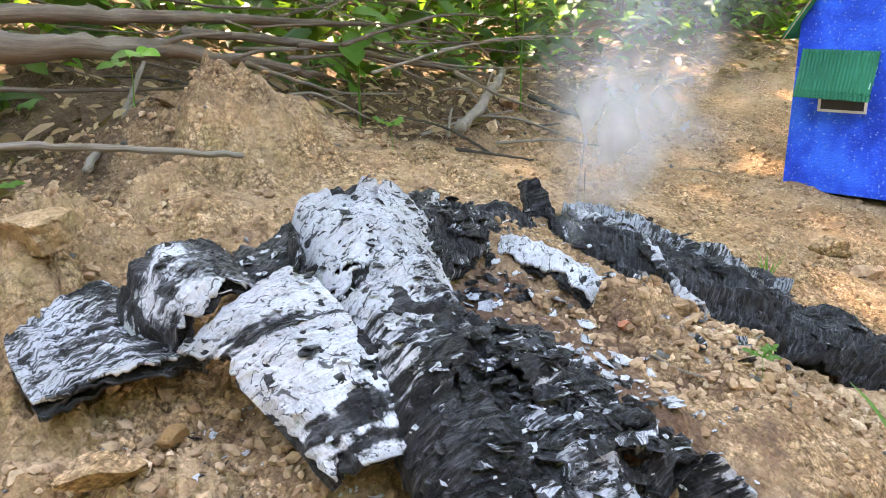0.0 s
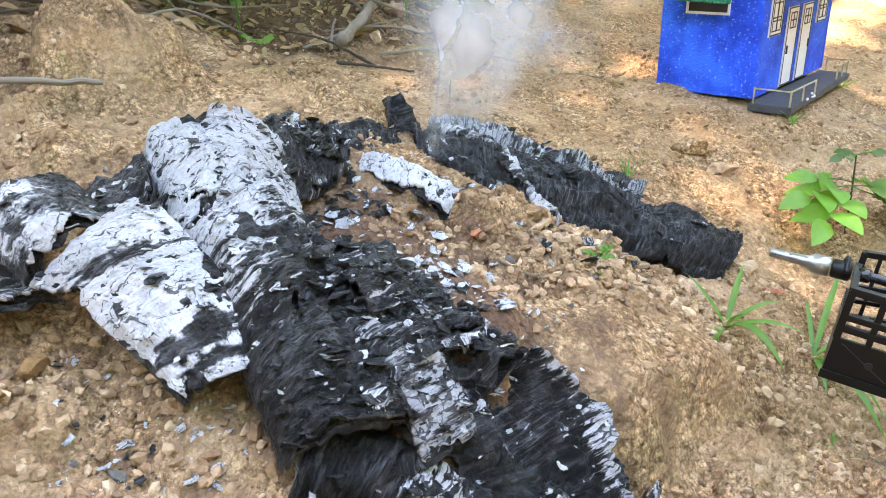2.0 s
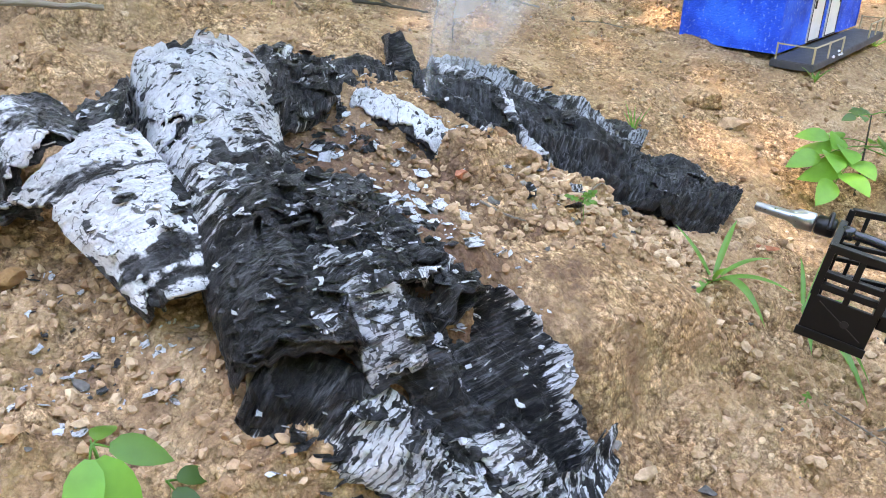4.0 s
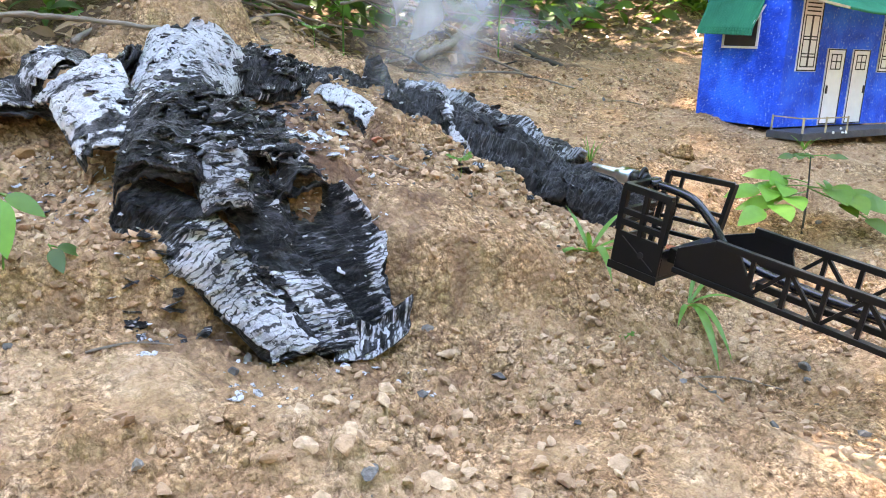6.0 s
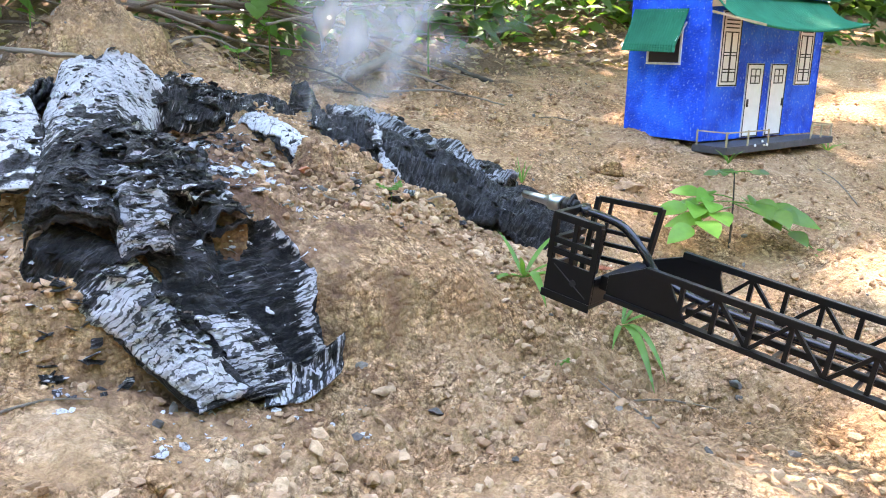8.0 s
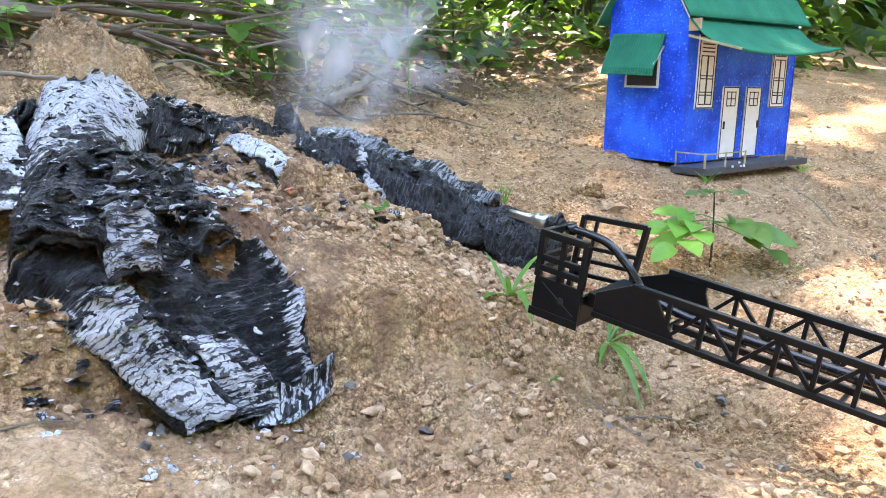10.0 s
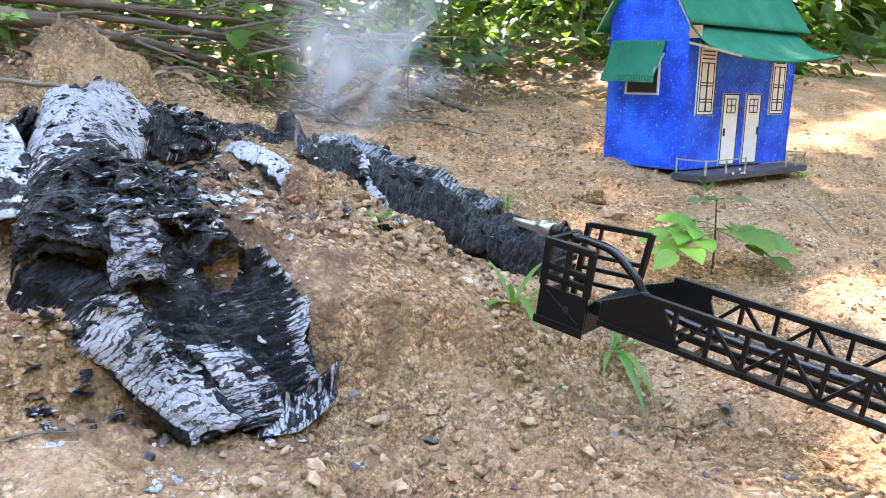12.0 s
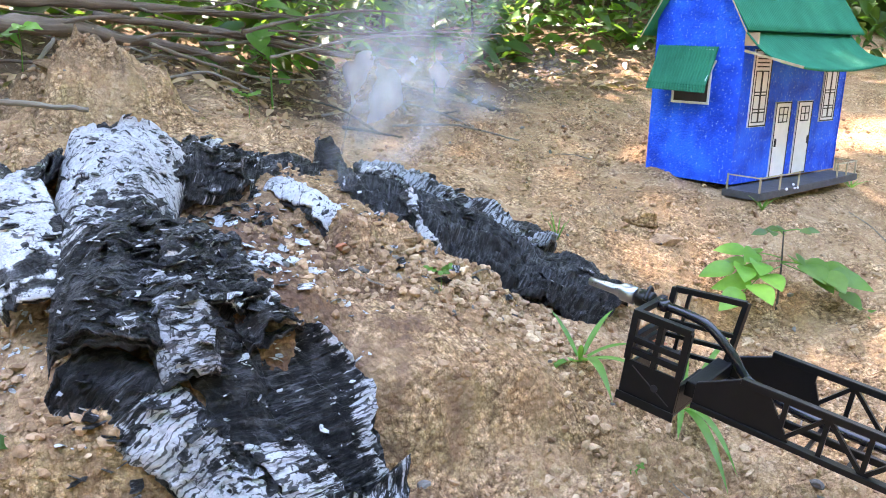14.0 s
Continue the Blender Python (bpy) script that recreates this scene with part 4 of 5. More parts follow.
def merge(*bms):
    out = bmesh.new()
    for b in bms:
        me = bpy.data.meshes.new("tmp")
        b.to_mesh(me)
        b.free()
        out.from_mesh(me)
        bpy.data.meshes.remove(me)
    return out


# ---- blue model house; local x along its front, y towards its back, z up ----
def build_house():
    L, W, HE, RIDGE, WX = 0.583, 0.263, 0.405, 0.62, 0.006
    house = new("model_house")
    house.matrix_world = pose(1.923, 0.9098, 0.2125, 0, 0.9, 9.55)
    tagged(house, "blue painted model house with green corrugated roof and awnings", "model house")
    # walls: front with its openings is one board, the gable ends are five-sided boards
    def gable(x0, x1):
        bm = bmesh.new()
        prof = [(0, 0), (W, 0), (W, HE + .012), (W / 2, RIDGE), (0, HE)]
        a = [bm.verts.new((x0, y, z)) for y, z in prof]
        c = [bm.verts.new((x1, y, z)) for y, z in prof]
        bm.faces.new(a[::-1])
        bm.faces.new(c)
        for i in range(5):
            bm.faces.new((a[i], a[(i + 1) % 5], c[(i + 1) % 5], c[i]))
        bmesh.ops.recalc_face_normals(bm, faces=bm.faces[:])
        bmesh.ops.bevel(bm, geom=bm.edges[:], offset=0.0015, segments=2, affect="EDGES")
        return bm
    part("gable_wall", gable(0, WX), MAT_BLUE, house)
    part("gable_wall", gable(L - WX, L), MAT_BLUE, house)
    part("front_wall", box_bm((WX, 0.002, 0), (L - WX, 0.008, HE - .004), 0.001), MAT_BLUE, house)
    part("back_wall", box_bm((WX, W - .008, 0), (L - WX, W - .002, HE - .004), 0.001), MAT_BLUE, house)
    part("floor_board", box_bm((WX, .009, .002), (L - WX, W - .009, .008)), MAT_DECK, house)
    # corrugated sheets
    def corrugated(p0, p1, p2, p3, n, sag=0.0, amp=0.0026, pitch=0.0088, bow=0.0, along=True):
        """p0 p1: upper edge; p3 p2: lower edge."""
        p0, p1, p2, p3 = map(Vector, (p0, p1, p2, p3))
        wid = (p1 - p0).length
        hgt = ((p3 - p0).length + (p2 - p1).length) / 2
        nu, nv = (max(8, int(wid / pitch * 6)), 14) if along else (30, max(8, int(hgt / pitch * 4)))
        V, F = [], []
        nn = (p1 - p0).cross(p3 - p0).normalized()
        if nn.z < 0:
            nn = -nn
        for lay in (0, -0.0022):
            for j in range(nv):
                for i in range(nu):
                    a, c = i / (nu - 1), j / (nv - 1)
                    p = p0.lerp(p1, a).lerp(p3.lerp(p2, a), c)
                    d = amp * math.sin(6.28318 * ((a * wid) if along else (c * hgt)) / pitch) - sag * math.sin(math.pi * c) - bow * math.sin(math.pi * a) * c * c
                    d += 0.0012 * noise.noise(Vector((a * 4, c * 3, n)))
                    V.append(tuple(p + nn * (d + lay)))
        k = nu * nv
        for j in range(nv - 1):
            for i in range(nu - 1):
                q = (j * nu + i, (j + 1) * nu + i, (j + 1) * nu + i + 1, j * nu + i + 1)
                F.append(q)
                F.append(tuple(t + k for t in q[::-1]))
        rim = [i for i in range(nu)] + [j * nu + nu - 1 for j in range(1, nv)] + [(nv - 1) * nu + i for i in range(nu - 2, -1, -1)] + [j * nu for j in range(nv - 2, 0, -1)]
        for a, c in zip(rim, rim[1:] + rim[:1]):
            F.append((a, c, c + k, a + k))
        return V, F
    def sheet_part(name, args, label=""):
        V, F = args
        ob = array_ob(name, V, F, MAT_GREEN, house, True)
        if label:
            ob["label"] = label
        return ob
    roof = sheet_part("roof_sheet", corrugated((-.022, W / 2, RIDGE + .008), (L + .022, W / 2, RIDGE + .008), (L + .03, -.022, HE - .012), (-.03, -.022, HE - .018), 1, 0.004))
    sheet_part("roof_sheet", corrugated((L + .022, W / 2, RIDGE + .008), (-.022, W / 2, RIDGE + .008), (-.03, W + .03, HE - .03), (L + .03, W + .03, HE - .03), 2, 0.002))
    part("ridge_strip", tube_bm([(-.022, W / 2, RIDGE + .008), (L + .022, W / 2, RIDGE + .008)], [.005], 8), MAT_GREEN, roof)
    # torn white card edge along the gable verge
    part("verge_strip", merge(bar_bm((-.027, W / 2, RIDGE + .003), (-.033, -.02, HE - .024), .0022, .002), bar_bm((-.027, W / 2, RIDGE + .003), (-.033, W + .028, HE - .036), .0022, .002)), MAT_EDGE, house)
    can = sheet_part("front_awning", corrugated((-.008, -.002, .386), (.572, -.002, .390), (.545, -.155, .322), (.012, -.155, .302), 3, 0.020, bow=0.018))
    part("brace_stick", bar_bm((-.004, -.004, .338), (.012, -.150, .302), .006), MAT_STICK, can)
    part("brace_stick", bar_bm((.576, -.004, .338), (.545, -.150, .315), .006), MAT_STICK, can)
    part("wedge_board", box_bm((-.002, -.035, .350), (.004, .001, .382), .001), MAT_EDGE, can)
    aw = sheet_part("side_awning", corrugated((-.002, .250, .350), (-.002, .070, .347), (-.062, .062, .246), (-.062, .236, .250), 4, 0.002))
    V, F = corrugated((-.062, .236, .252), (-.062, .062, .248), (-.066, .062, .233), (-.066, .236, .237), 5)
    ob = array_ob("valance", V, F, MAT_GREEN, aw, True)
    part("brace_stick", bar_bm((-.002, .074, .312), (-.05, .068, .262), .004), MAT_WHITE, aw)
    # side window: frame, dark pane
    win = part("side_window", merge(box_bm((-.004, .083, .200), (0, .197, .206)), box_bm((-.004, .083, .334), (0, .197, .340)), box_bm((-.004, .083, .2065), (0, .089, .3335)), box_bm((-.004, .191, .2065), (0, .197, .3335))), MAT_WHITE, house)
    part("pane", box_bm((-.0016, .0895, .2065), (.0005, .1905, .3335)), MAT_GLASSDARK, win)
    # front windows and doors: white cards with black lines
    def lines(x0, x1, z0, z1, w, y=-.0036):
        return merge(box_bm((x0, y, z0), (x0 + w, y + .0012, z1)), box_bm((x1 - w, y, z0), (x1, y + .0012, z1)),
                     box_bm((x0 + w, y, z0), (x1 - w, y + .0012, z0 + w)), box_bm((x0 + w, y, z1 - w), (x1 - w, y + .0012, z1)))
    for i, x0 in enumerate((.052, .443)):
        w = part("tall_window", box_bm((x0, -.0026, .146), (x0 + .088, .0018, .343), .0006), MAT_WHITE, house)
        part("outline", lines(x0 + .001, x0 + .087, .147, .342, .0035), MAT_INK, w)
        part("outline", lines(x0 + .012, x0 + .076, .157, .290, .003), MAT_INK, w)
        part("glazing_bar", box_bm((x0 + .041, -.0040, .160), (x0 + .047, -.0027, .287)), MAT_INK, w)
        for z in (.182, .190, .226, .234):
            part("glazing_bar", box_bm((x0 + .015, -.0038, z), (x0 + .073, -.0027, z + .003)), MAT_INK, w)
        for z in (.298, .308, .318, .328):
            part("slat", box_bm((x0 + .014, -.0038, z), (x0 + .074, -.0027, z + .0035)), MAT_INK, w)
    for i, x0 in enumerate((.188, .310)):
        d = part("door", box_bm((x0, -.0026, .003), (x0 + .084, .0018, .208), .0006), MAT_WHITE, house)
        part("outline", lines(x0 + .001, x0 + .083, .004, .207, .0032), MAT_INK, d)
        part("outline", lines(x0 + .018, x0 + .066, .152, .194, .003), MAT_INK, d)
        part("glazing_bar", box_bm((x0 + .0405, -.0040, .155), (x0 + .0435, -.0027, .191)), MAT_INK, d)
        part("glazing_bar", box_bm((x0 + .021, -.0038, .172), (x0 + .063, -.0027, .175)), MAT_INK, d)
        hx = x0 + (.010 if i == 0 else .070)
        part("handle", box_bm((hx, -.0062, .088), (hx + .006, -.0027, .110), .0008), MAT_INK, d)
    # porch board with its little railings
    deck = box_bm((-.037, -.1055, -.022), (.556, -.0005, -.003))
    for v in deck.verts:
        if v.co.y < -.05:
            v.co.y += .020 if v.co.x > .2 else 0.0
    bmesh.ops.bevel(deck, geom=deck.edges[:], offset=.002, segments=2, affect="EDGES")
    part("porch_board", deck, MAT_DECK, house)
    def rail(p, q, n, hgt=.034):
        p, q = Vector(p), Vector(q)
        r = part("railing", bar_bm(p + Vector((0, 0, hgt)), q + Vector((0, 0, hgt)), .003), MAT_STICK, house)
        for k in range(n):
            a = p.lerp(q, k / max(1, n - 1))
            part("post", bar_bm(a + Vector((0, 0, -.004)), a + Vector((0, 0, hgt + .003)), .0035), MAT_STICK, r)
    rail((-.032, -.012, 0), (-.032, -.100, 0), 2)
    rail((-.030, -.100, 0), (.165, -.100, 0), 3)
    rail((.42, -.085, 0), (.548, -.080, 0), 3)
    rail((.550, -.078, 0), (.550, -.02, 0), 2)
    # rough lumps of glue on the porch edge
    rs = np.random.RandomState(4)
    for k in range(7):
        bm = bmesh.new()
        bmesh.ops.create_icosphere(bm, subdivisions=2, radius=.0016 + .0018 * rs.rand())
        bmesh.ops.translate(bm, vec=Vector((.10 + .06 * rs.rand(), -.103, -.008 + .014 * rs.rand())), verts=bm.verts[:])
        part("glue_blob", bm, MAT_WHITE, house, smooth=True)
    return house


build_house()


# ---- black toy ladder with its basket and nozzle; local x along it (away from the nozzle), y across, z up ----
def build_ladder():
    D = Vector((0.3317, -0.9338, -0.1341))
    Wd = Vector((0.9423, 0.3347, 0.0))
    U = D.cross(Wd)
    U = U if U.z > 0 else -U
    m = Matrix((D, Wd, U)).transposed().to_4x4()
    m.translation = Vector((1.022, 0.118, 0.1776))
    T, H, W, LEN = 0.0055, 0.0588, 0.112, 1.02
    lad = new("toy_ladder_arm")
    lad.matrix_world = m
    tagged(lad, "black plastic toy fire-engine ladder with truss sides and a nozzle", "toy ladder")
    for side, y in enumerate((0.0, W)):
        # solid cheek plate at the head, then the truss
        bm = bmesh.new()
        prof = [(-.052, -H), (.070, -H), (.035, -.006), (.0, 0), (-.052, -.028)] if side == 0 else [(-.052, -H), (.075, -H), (.052, -.004), (.015, 0), (-.052, -.028)]
        a = [bm.verts.new((x, y - T / 2, z)) for x, z in prof]
        c = [bm.verts.new((x, y + T / 2, z)) for x, z in prof]
        bm.faces.new(a)
        bm.faces.new(c[::-1])
        for i in range(5):
            bm.faces.new((a[i], c[i], c[(i + 1) % 5], a[(i + 1) % 5]))
        bmesh.ops.recalc_face_normals(bm, faces=bm.faces[:])
        bmesh.ops.bevel(bm, geom=bm.edges[:], offset=0.0007, segments=1, affect="EDGES")
        part("cheek_plate", bm, MAT_BLACK, lad)
        part("top_rail", bar_bm((0.0, y, -.003), (LEN, y, -.003), .0095, .0095, .001), MAT_BLACK, lad)
        part("bottom_rail", bar_bm((-.052, y, -H), (LEN, y, -H), .0125, .0075, .001), MAT_BLACK, lad)
        x, k = 0.055, 0
        pitch = 0.047
        while x < LEN - pitch:
            part("post", bar_bm((x, y, -H), (x, y, -.003), .0056, .0056), MAT_BLACK, lad)
            if k % 2 == 0:
                part("brace", bar_bm((x + .002, y, -H + .003), (x + pitch, y, -.006), .0050, .0050, 0, (0, 1, 0)), MAT_BLACK, lad)
            else:
                part("brace", bar_bm((x, y, -.006), (x + pitch, y, -H + .003), .0050, .0050, 0, (0, 1, 0)), MAT_BLACK, lad)
            x += pitch
            k += 1
    x = 0.04
    while x < LEN:
        part("rung", bar_bm((x, T / 2, -H), (x, W - T / 2, -H), .005, .005), MAT_BLACK, lad)
        x += 0.047
    part("inner_spine", box_bm((.05, W * .30, -H + .002), (LEN, W * .36, -H + .012), .002), MAT_BLACK, lad)
    part("inner_spine", box_bm((.05, W * .64, -H + .002), (LEN, W * .70, -H + .012), .002), MAT_BLACK, lad)
    part("hose", tube_bm([(LEN, W * .5, -.034), (.3, W * .5, -.040), (.08, W * .48, -.040), (.0, W * .46, -.026), (-.035, W * .45, .004), (-.07, W * .44, .028), (-.105, W * .43, .034), (-.145, W * .43, .034)], [.0062], 14, 60), MAT_HOSE, lad, smooth=True)
    # basket
    B0, B1, BY0, BY1, BZ0, BZ1 = -.146, -.068, -.014, W * .62, -.084, .036
    def cage(name, pts_bars):
        b = part(name, bar_bm(*pts_bars[0], pts_bars[0][2], .0008), MAT_BLACK, lad)
        for p, q, w in pts_bars[1:]:
            part("bar", bar_bm(p, q, w, w, .0008), MAT_BLACK, b)
        return b
    mid = BZ0 + .055
    part("basket_floor", box_bm((B0, BY0, BZ0), (B1, BY1, BZ0 + .006), .001), MAT_BLACK, lad)
    part("kick_plate", box_bm((B0 - .002, BY0 - .003, BZ0 - .004), (B1 + .002, BY0 - .0005, BZ0 + .008), .001), MAT_BLACK, lad)
    pan = part("side_panel", box_bm((B0, BY0, BZ0 + .0065), (B1, BY0 + .005, mid), .001), MAT_BLACK, lad)
    part("bolt_hole", tube_bm([((B0 + B1) / 2 + .008, BY0 - .0012, BZ0 + .03), ((B0 + B1) / 2 + .008, BY0 + .001, BZ0 + .03)], [.005], 14), MAT_INK, pan)
    part("groove", bar_bm((B0 + .012, BY0 - .0006, mid - .006), (B1 - .008, BY0 - .0006, BZ0 + .014), .0012), MAT_INK, pan)
    part("end_panel", box_bm((B0, BY0 + .0055, BZ0 + .0065), (B0 + .005, BY1 - .0055, mid - .01), .001), MAT_BLACK, lad)
    part("end_panel", box_bm((B1 - .005, BY0 + .0055, BZ0 + .0065), (B1, BY1 - .0055, mid - .01), .001), MAT_BLACK, lad)
    for y in (BY0 + .0025,):
        bars = [((B0, y, z), (B1, y, z), .0085) for z in (mid + .014, mid + .030)] + [((B0, y, BZ1), (B1, y, BZ1), .010)]
        bars += [((x, y, mid), (x, y, BZ1), .009) for x in (B0 + .003, B1 - .003)] + [(((B0 + B1) / 2, y, mid), ((B0 + B1) / 2, y, BZ1), .0075)]
        cage("guard_rail", bars)
    x = B0 + .0025
    cage("guard_rail", [((x, BY0, z), (x, BY1, z), .0085) for z in (mid + .012, mid + .027, BZ1)])
    # open far-side gate, leaning outwards
    g0, g1 = Vector((B0 + .006, BY1 + .006, 0)), Vector((B1 + .018, BY1 + .034, 0))
    def gp(f, z, out=0.0):
        return g0.lerp(g1, f) + Vector((0, (z - BZ0) * 0.12, z))
    cage("gate", [(gp(0, BZ1 + .010), gp(1, BZ1 + .012), .008), (gp(0, BZ1 + .012), gp(0, BZ0 + .004), .008), (gp(1, BZ1 + .014), gp(.94, BZ0 + .008), .008),
                  (gp(0, mid + .030), gp(1, mid + .030), .006), (gp(0, mid + .010), gp(1, mid + .010), .006), (gp(0, mid - .012), gp(1, mid - .012), .006), (gp(.22, BZ1 + .01), gp(.22, mid - .012), .005)])
    part("hinge_block", box_bm((B1 + .001, .004, -H + .004), (-.045, W - .004, -.034), .002), MAT_BLACK, lad)
    # nozzle
    a, b = Vector((-.138, W * .43, .034)), Vector((-.248, W * .43, .030))
    def along(f):
        return a.lerp(b, f)
    noz = part("nozzle_clamp", tube_bm([along(.10), along(.12), along(.30), along(.32)], [.010, .0125, .0125, .010], 16), MAT_BLACK, lad, smooth=True)
    part("hose_collar", tube_bm([along(-.10), along(-.08), along(.02), along(.04)], [.007, .009, .009, .007], 16), MAT_HOSE, lad, smooth=True)
    part("nozzle", tube_bm([along(.33), along(.34), along(.52), along(.54), along(.62), along(.63), along(.99), along(1.0)], [.011, .0125, .0125, .010, .0075, .0072, .0058, .004], 18), MAT_METAL, lad, "steel nozzle", smooth=True)
    part("clip", tube_bm([along(.16) + Vector((0, -.016, .004)), along(.18) + Vector((0, 0, .018)), along(.2) + Vector((0, .016, .004))], [.003], 8, 12), MAT_BLACK, noz, smooth=True)


build_ladder()


# ---- plants ----
def leaf_geo(V, F, base, d, up, length, width, droop=0.2, fold=0.15, k=5, point=1.0):
    """A leaf as a bent blade of 2*k quads added to V, F."""
    d, up = Vector(d).normalized(), Vector(up)
    s = d.cross(up)
    if s.length < 1e-3:
        s = Vector((1, 0, 0))
    s.normalize()
    nn = s.cross(d).normalized()
    b0 = len(V)
    for i in range(k + 1):
        t = i / k
        w = width * 0.5 * (math.sin(math.pi * min(1, 0.06 + t ** 0.85 * 0.94)) ** 0.8) * (1 if t < 0.7 else 1 - (t - 0.7) * 0.6 * point)
        c = Vector(base) + d * (length * t) - Vector((0, 0, 1)) * (droop * length * t * t)
        V.append(tuple(c - s * w + nn * w * fold * 2))
        V.append(tuple(c))
        V.append(tuple(c + s * w + nn * w * fold * 2))
    for i in range(k):
        a = b0 + 3 * i
        F.append((a, a + 3, a + 4, a + 1))
        F.append((a + 1, a + 4, a + 5, a + 2))


def leaf_part(name, leaves, mat, parent, label=""):
    V, F = [], []
    for lf in leaves:
        leaf_geo(V, F, *lf)
    return array_ob(name, V, F, mat, parent, True)


def seedling(x, y, hgt, fronds, label, name="seedling", mat=None):
    """A stem with compound leaves: each frond has a direction, a lift, a length and pairs of leaflets."""
    base = new(name)
    z = gz(x, y)
    base.location = (x, y, z)
    tagged(base, label, "plant")
    part("stem", tube_bm([(0, 0, -.01), (.004, .003, hgt * .5), (.002, .006, hgt)], [.016 * hgt, .012 * hgt, .008 * hgt], 7, 10), MAT_STEM if hgt > .12 else MAT_GRASS, base, smooth=True)
    for (az, lift, start, ln, pairs, lw, m) in fronds:
        a = radians(az)
        d = Vector((math.cos(a) * math.cos(lift), math.sin(a) * math.cos(lift), math.sin(lift)))
        p0 = Vector((.002, .004, hgt * start))
        pts = [p0 + d * ln * t - Vector((0, 0, 1)) * ln * 0.25 * t * t for t in (0, .33, .66, 1)]
        st = part("leaf_stalk", tube_bm(pts, [.0013, .0009], 6), MAT_GRASS, base, smooth=True)
        side = d.cross(Vector((0, 0, 1))).normalized()
        cp = curve_pts(pts, pairs + 2)
        for k in range(pairs):
            q = cp[k + 1] + (cp[k + 2] - cp[k + 1]) * 0.4
            for sg in (-1, 1):
                leaf_part("leaf", [(q, d * 0.5 + side * sg + Vector((0, 0, .1)), (-.25, -.65, 1), lw * (0.85 + 0.15 * k / max(1, pairs - 1)), lw * 0.68, 0.35, 0.08, 6, 0.3)], m, st)
        leaf_part("leaf", [(cp[-1], d, (-.25, -.65, 1), lw * 1.05, lw * 0.58, 0.3, 0.08, 6, 0.4)], m, st)
    return base


seedling(1.63, .52, .165, [(158, .12, .62, .10, 2, .072, MAT_LEAF_LIGHT), (188, .02, .55, .13, 2, .075, MAT_LEAF_LIGHT), (130, .3, .66, .07, 1, .065, MAT_LEAF_LIGHT), (-45, .0, .62, .09, 2, .085, MAT_LEAF), (-20, .05, .60, .10, 2, .08, MAT_LEAF), (-35, -.30, .60, .22, 3, .058, MAT_LEAF),
                           (160, .2, 1.0, .04, 1, .032, MAT_LEAF_DARK), (-20, .2, 1.0, .05, 1, .030, MAT_LEAF_DARK), (60, .3, .95, .05, 2, .022, MAT_LEAF_DARK)],
         "young plant with light green oval leaflets growing from clay")
seedling(.165, .395, .095, [(-80, -.75, .97, .010, 0, .060, MAT_LEAF_LIGHT), (-125, -.55, .97, .010, 0, .052, MAT_LEAF_LIGHT), (-20, -.25, .97, .012, 0, .044, MAT_LEAF), (60, -.1, .95, .012, 0, .035, MAT_LEAF)],
         "small seedling with bright green drooping oval leaves")
seedling(.118, .375, .050, [(-90, -.4, .95, .012, 0, .040, MAT_LEAF), (-20, -.3, .95, .012, 0, .036, MAT_LEAF), (170, -.2, .9, .012, 0, .034, MAT_LEAF)], "small dull green seedling at the foot of the bank")
seedling(.215, .405, .022, [(-70, -.3, .95, .010, 0, .036, MAT_LEAF_DARK), (10, -.2, .9, .010, 0, .034, MAT_LEAF_DARK)], "low dark green sprout in the shade of the heap")
seedling(.36, 1.50, .10, [(-60, .2, .95, .03, 1, .045, MAT_LEAF_LIGHT), (80, .2, .9, .03, 1, .04, MAT_LEAF), (200, .1, .8, .03, 1, .035, MAT_LEAF)], "leafy green sapling beside the earth mound")
seedling(.10, 1.33, .06, [(0, .3, .95, .03, 2, .02, MAT_LEAF), (120, .3, .9, .03, 2, .02, MAT_LEAF), (240, .3, .8, .03, 2, .02, MAT_LEAF)], "tiny fern-like sprout on the clay")
seedling(.83, .515, .035, [(20, .5, .9, .022, 2, .011, MAT_LEAF), (140, .6, .9, .02, 2, .011, MAT_LEAF), (260, .5, .9, .022, 2, .011, MAT_LEAF), (330, .9, .9, .02, 2, .010, MAT_LEAF)], "tiny green sprout on top of the bank")
seedling(.98, .235, .014, [(20, .4, .9, .014, 1, .009, MAT_LEAF), (200, .4, .9, .014, 1, .009, MAT_LEAF)], "tiny green sprout among the stones")
seedling(.80, 1.34, .06, [(20, .6, .9, .03, 2, .018, MAT_LEAF), (140, .7, .9, .03, 2, .018, MAT_LEAF), (250, .5, .9, .03, 2, .016, MAT_LEAF)], "thin green weed by the earth mound")


def tuft(x, y, blades, label, name="grass_tuft"):
    base = new(name)
    base.location = (x, y, gz(x, y) - .003)
    tagged(base, label, "grass")
    for az, lift, ln, w, dr in blades:
        a = radians(az)
        leaf_part("blade", [((0, 0, 0), (math.cos(a) * math.cos(lift), math.sin(a) * math.cos(lift), math.sin(lift)), (0, 0, 1), ln, w, dr, 0.3, 9, 1.4)], MAT_GRASS, base)


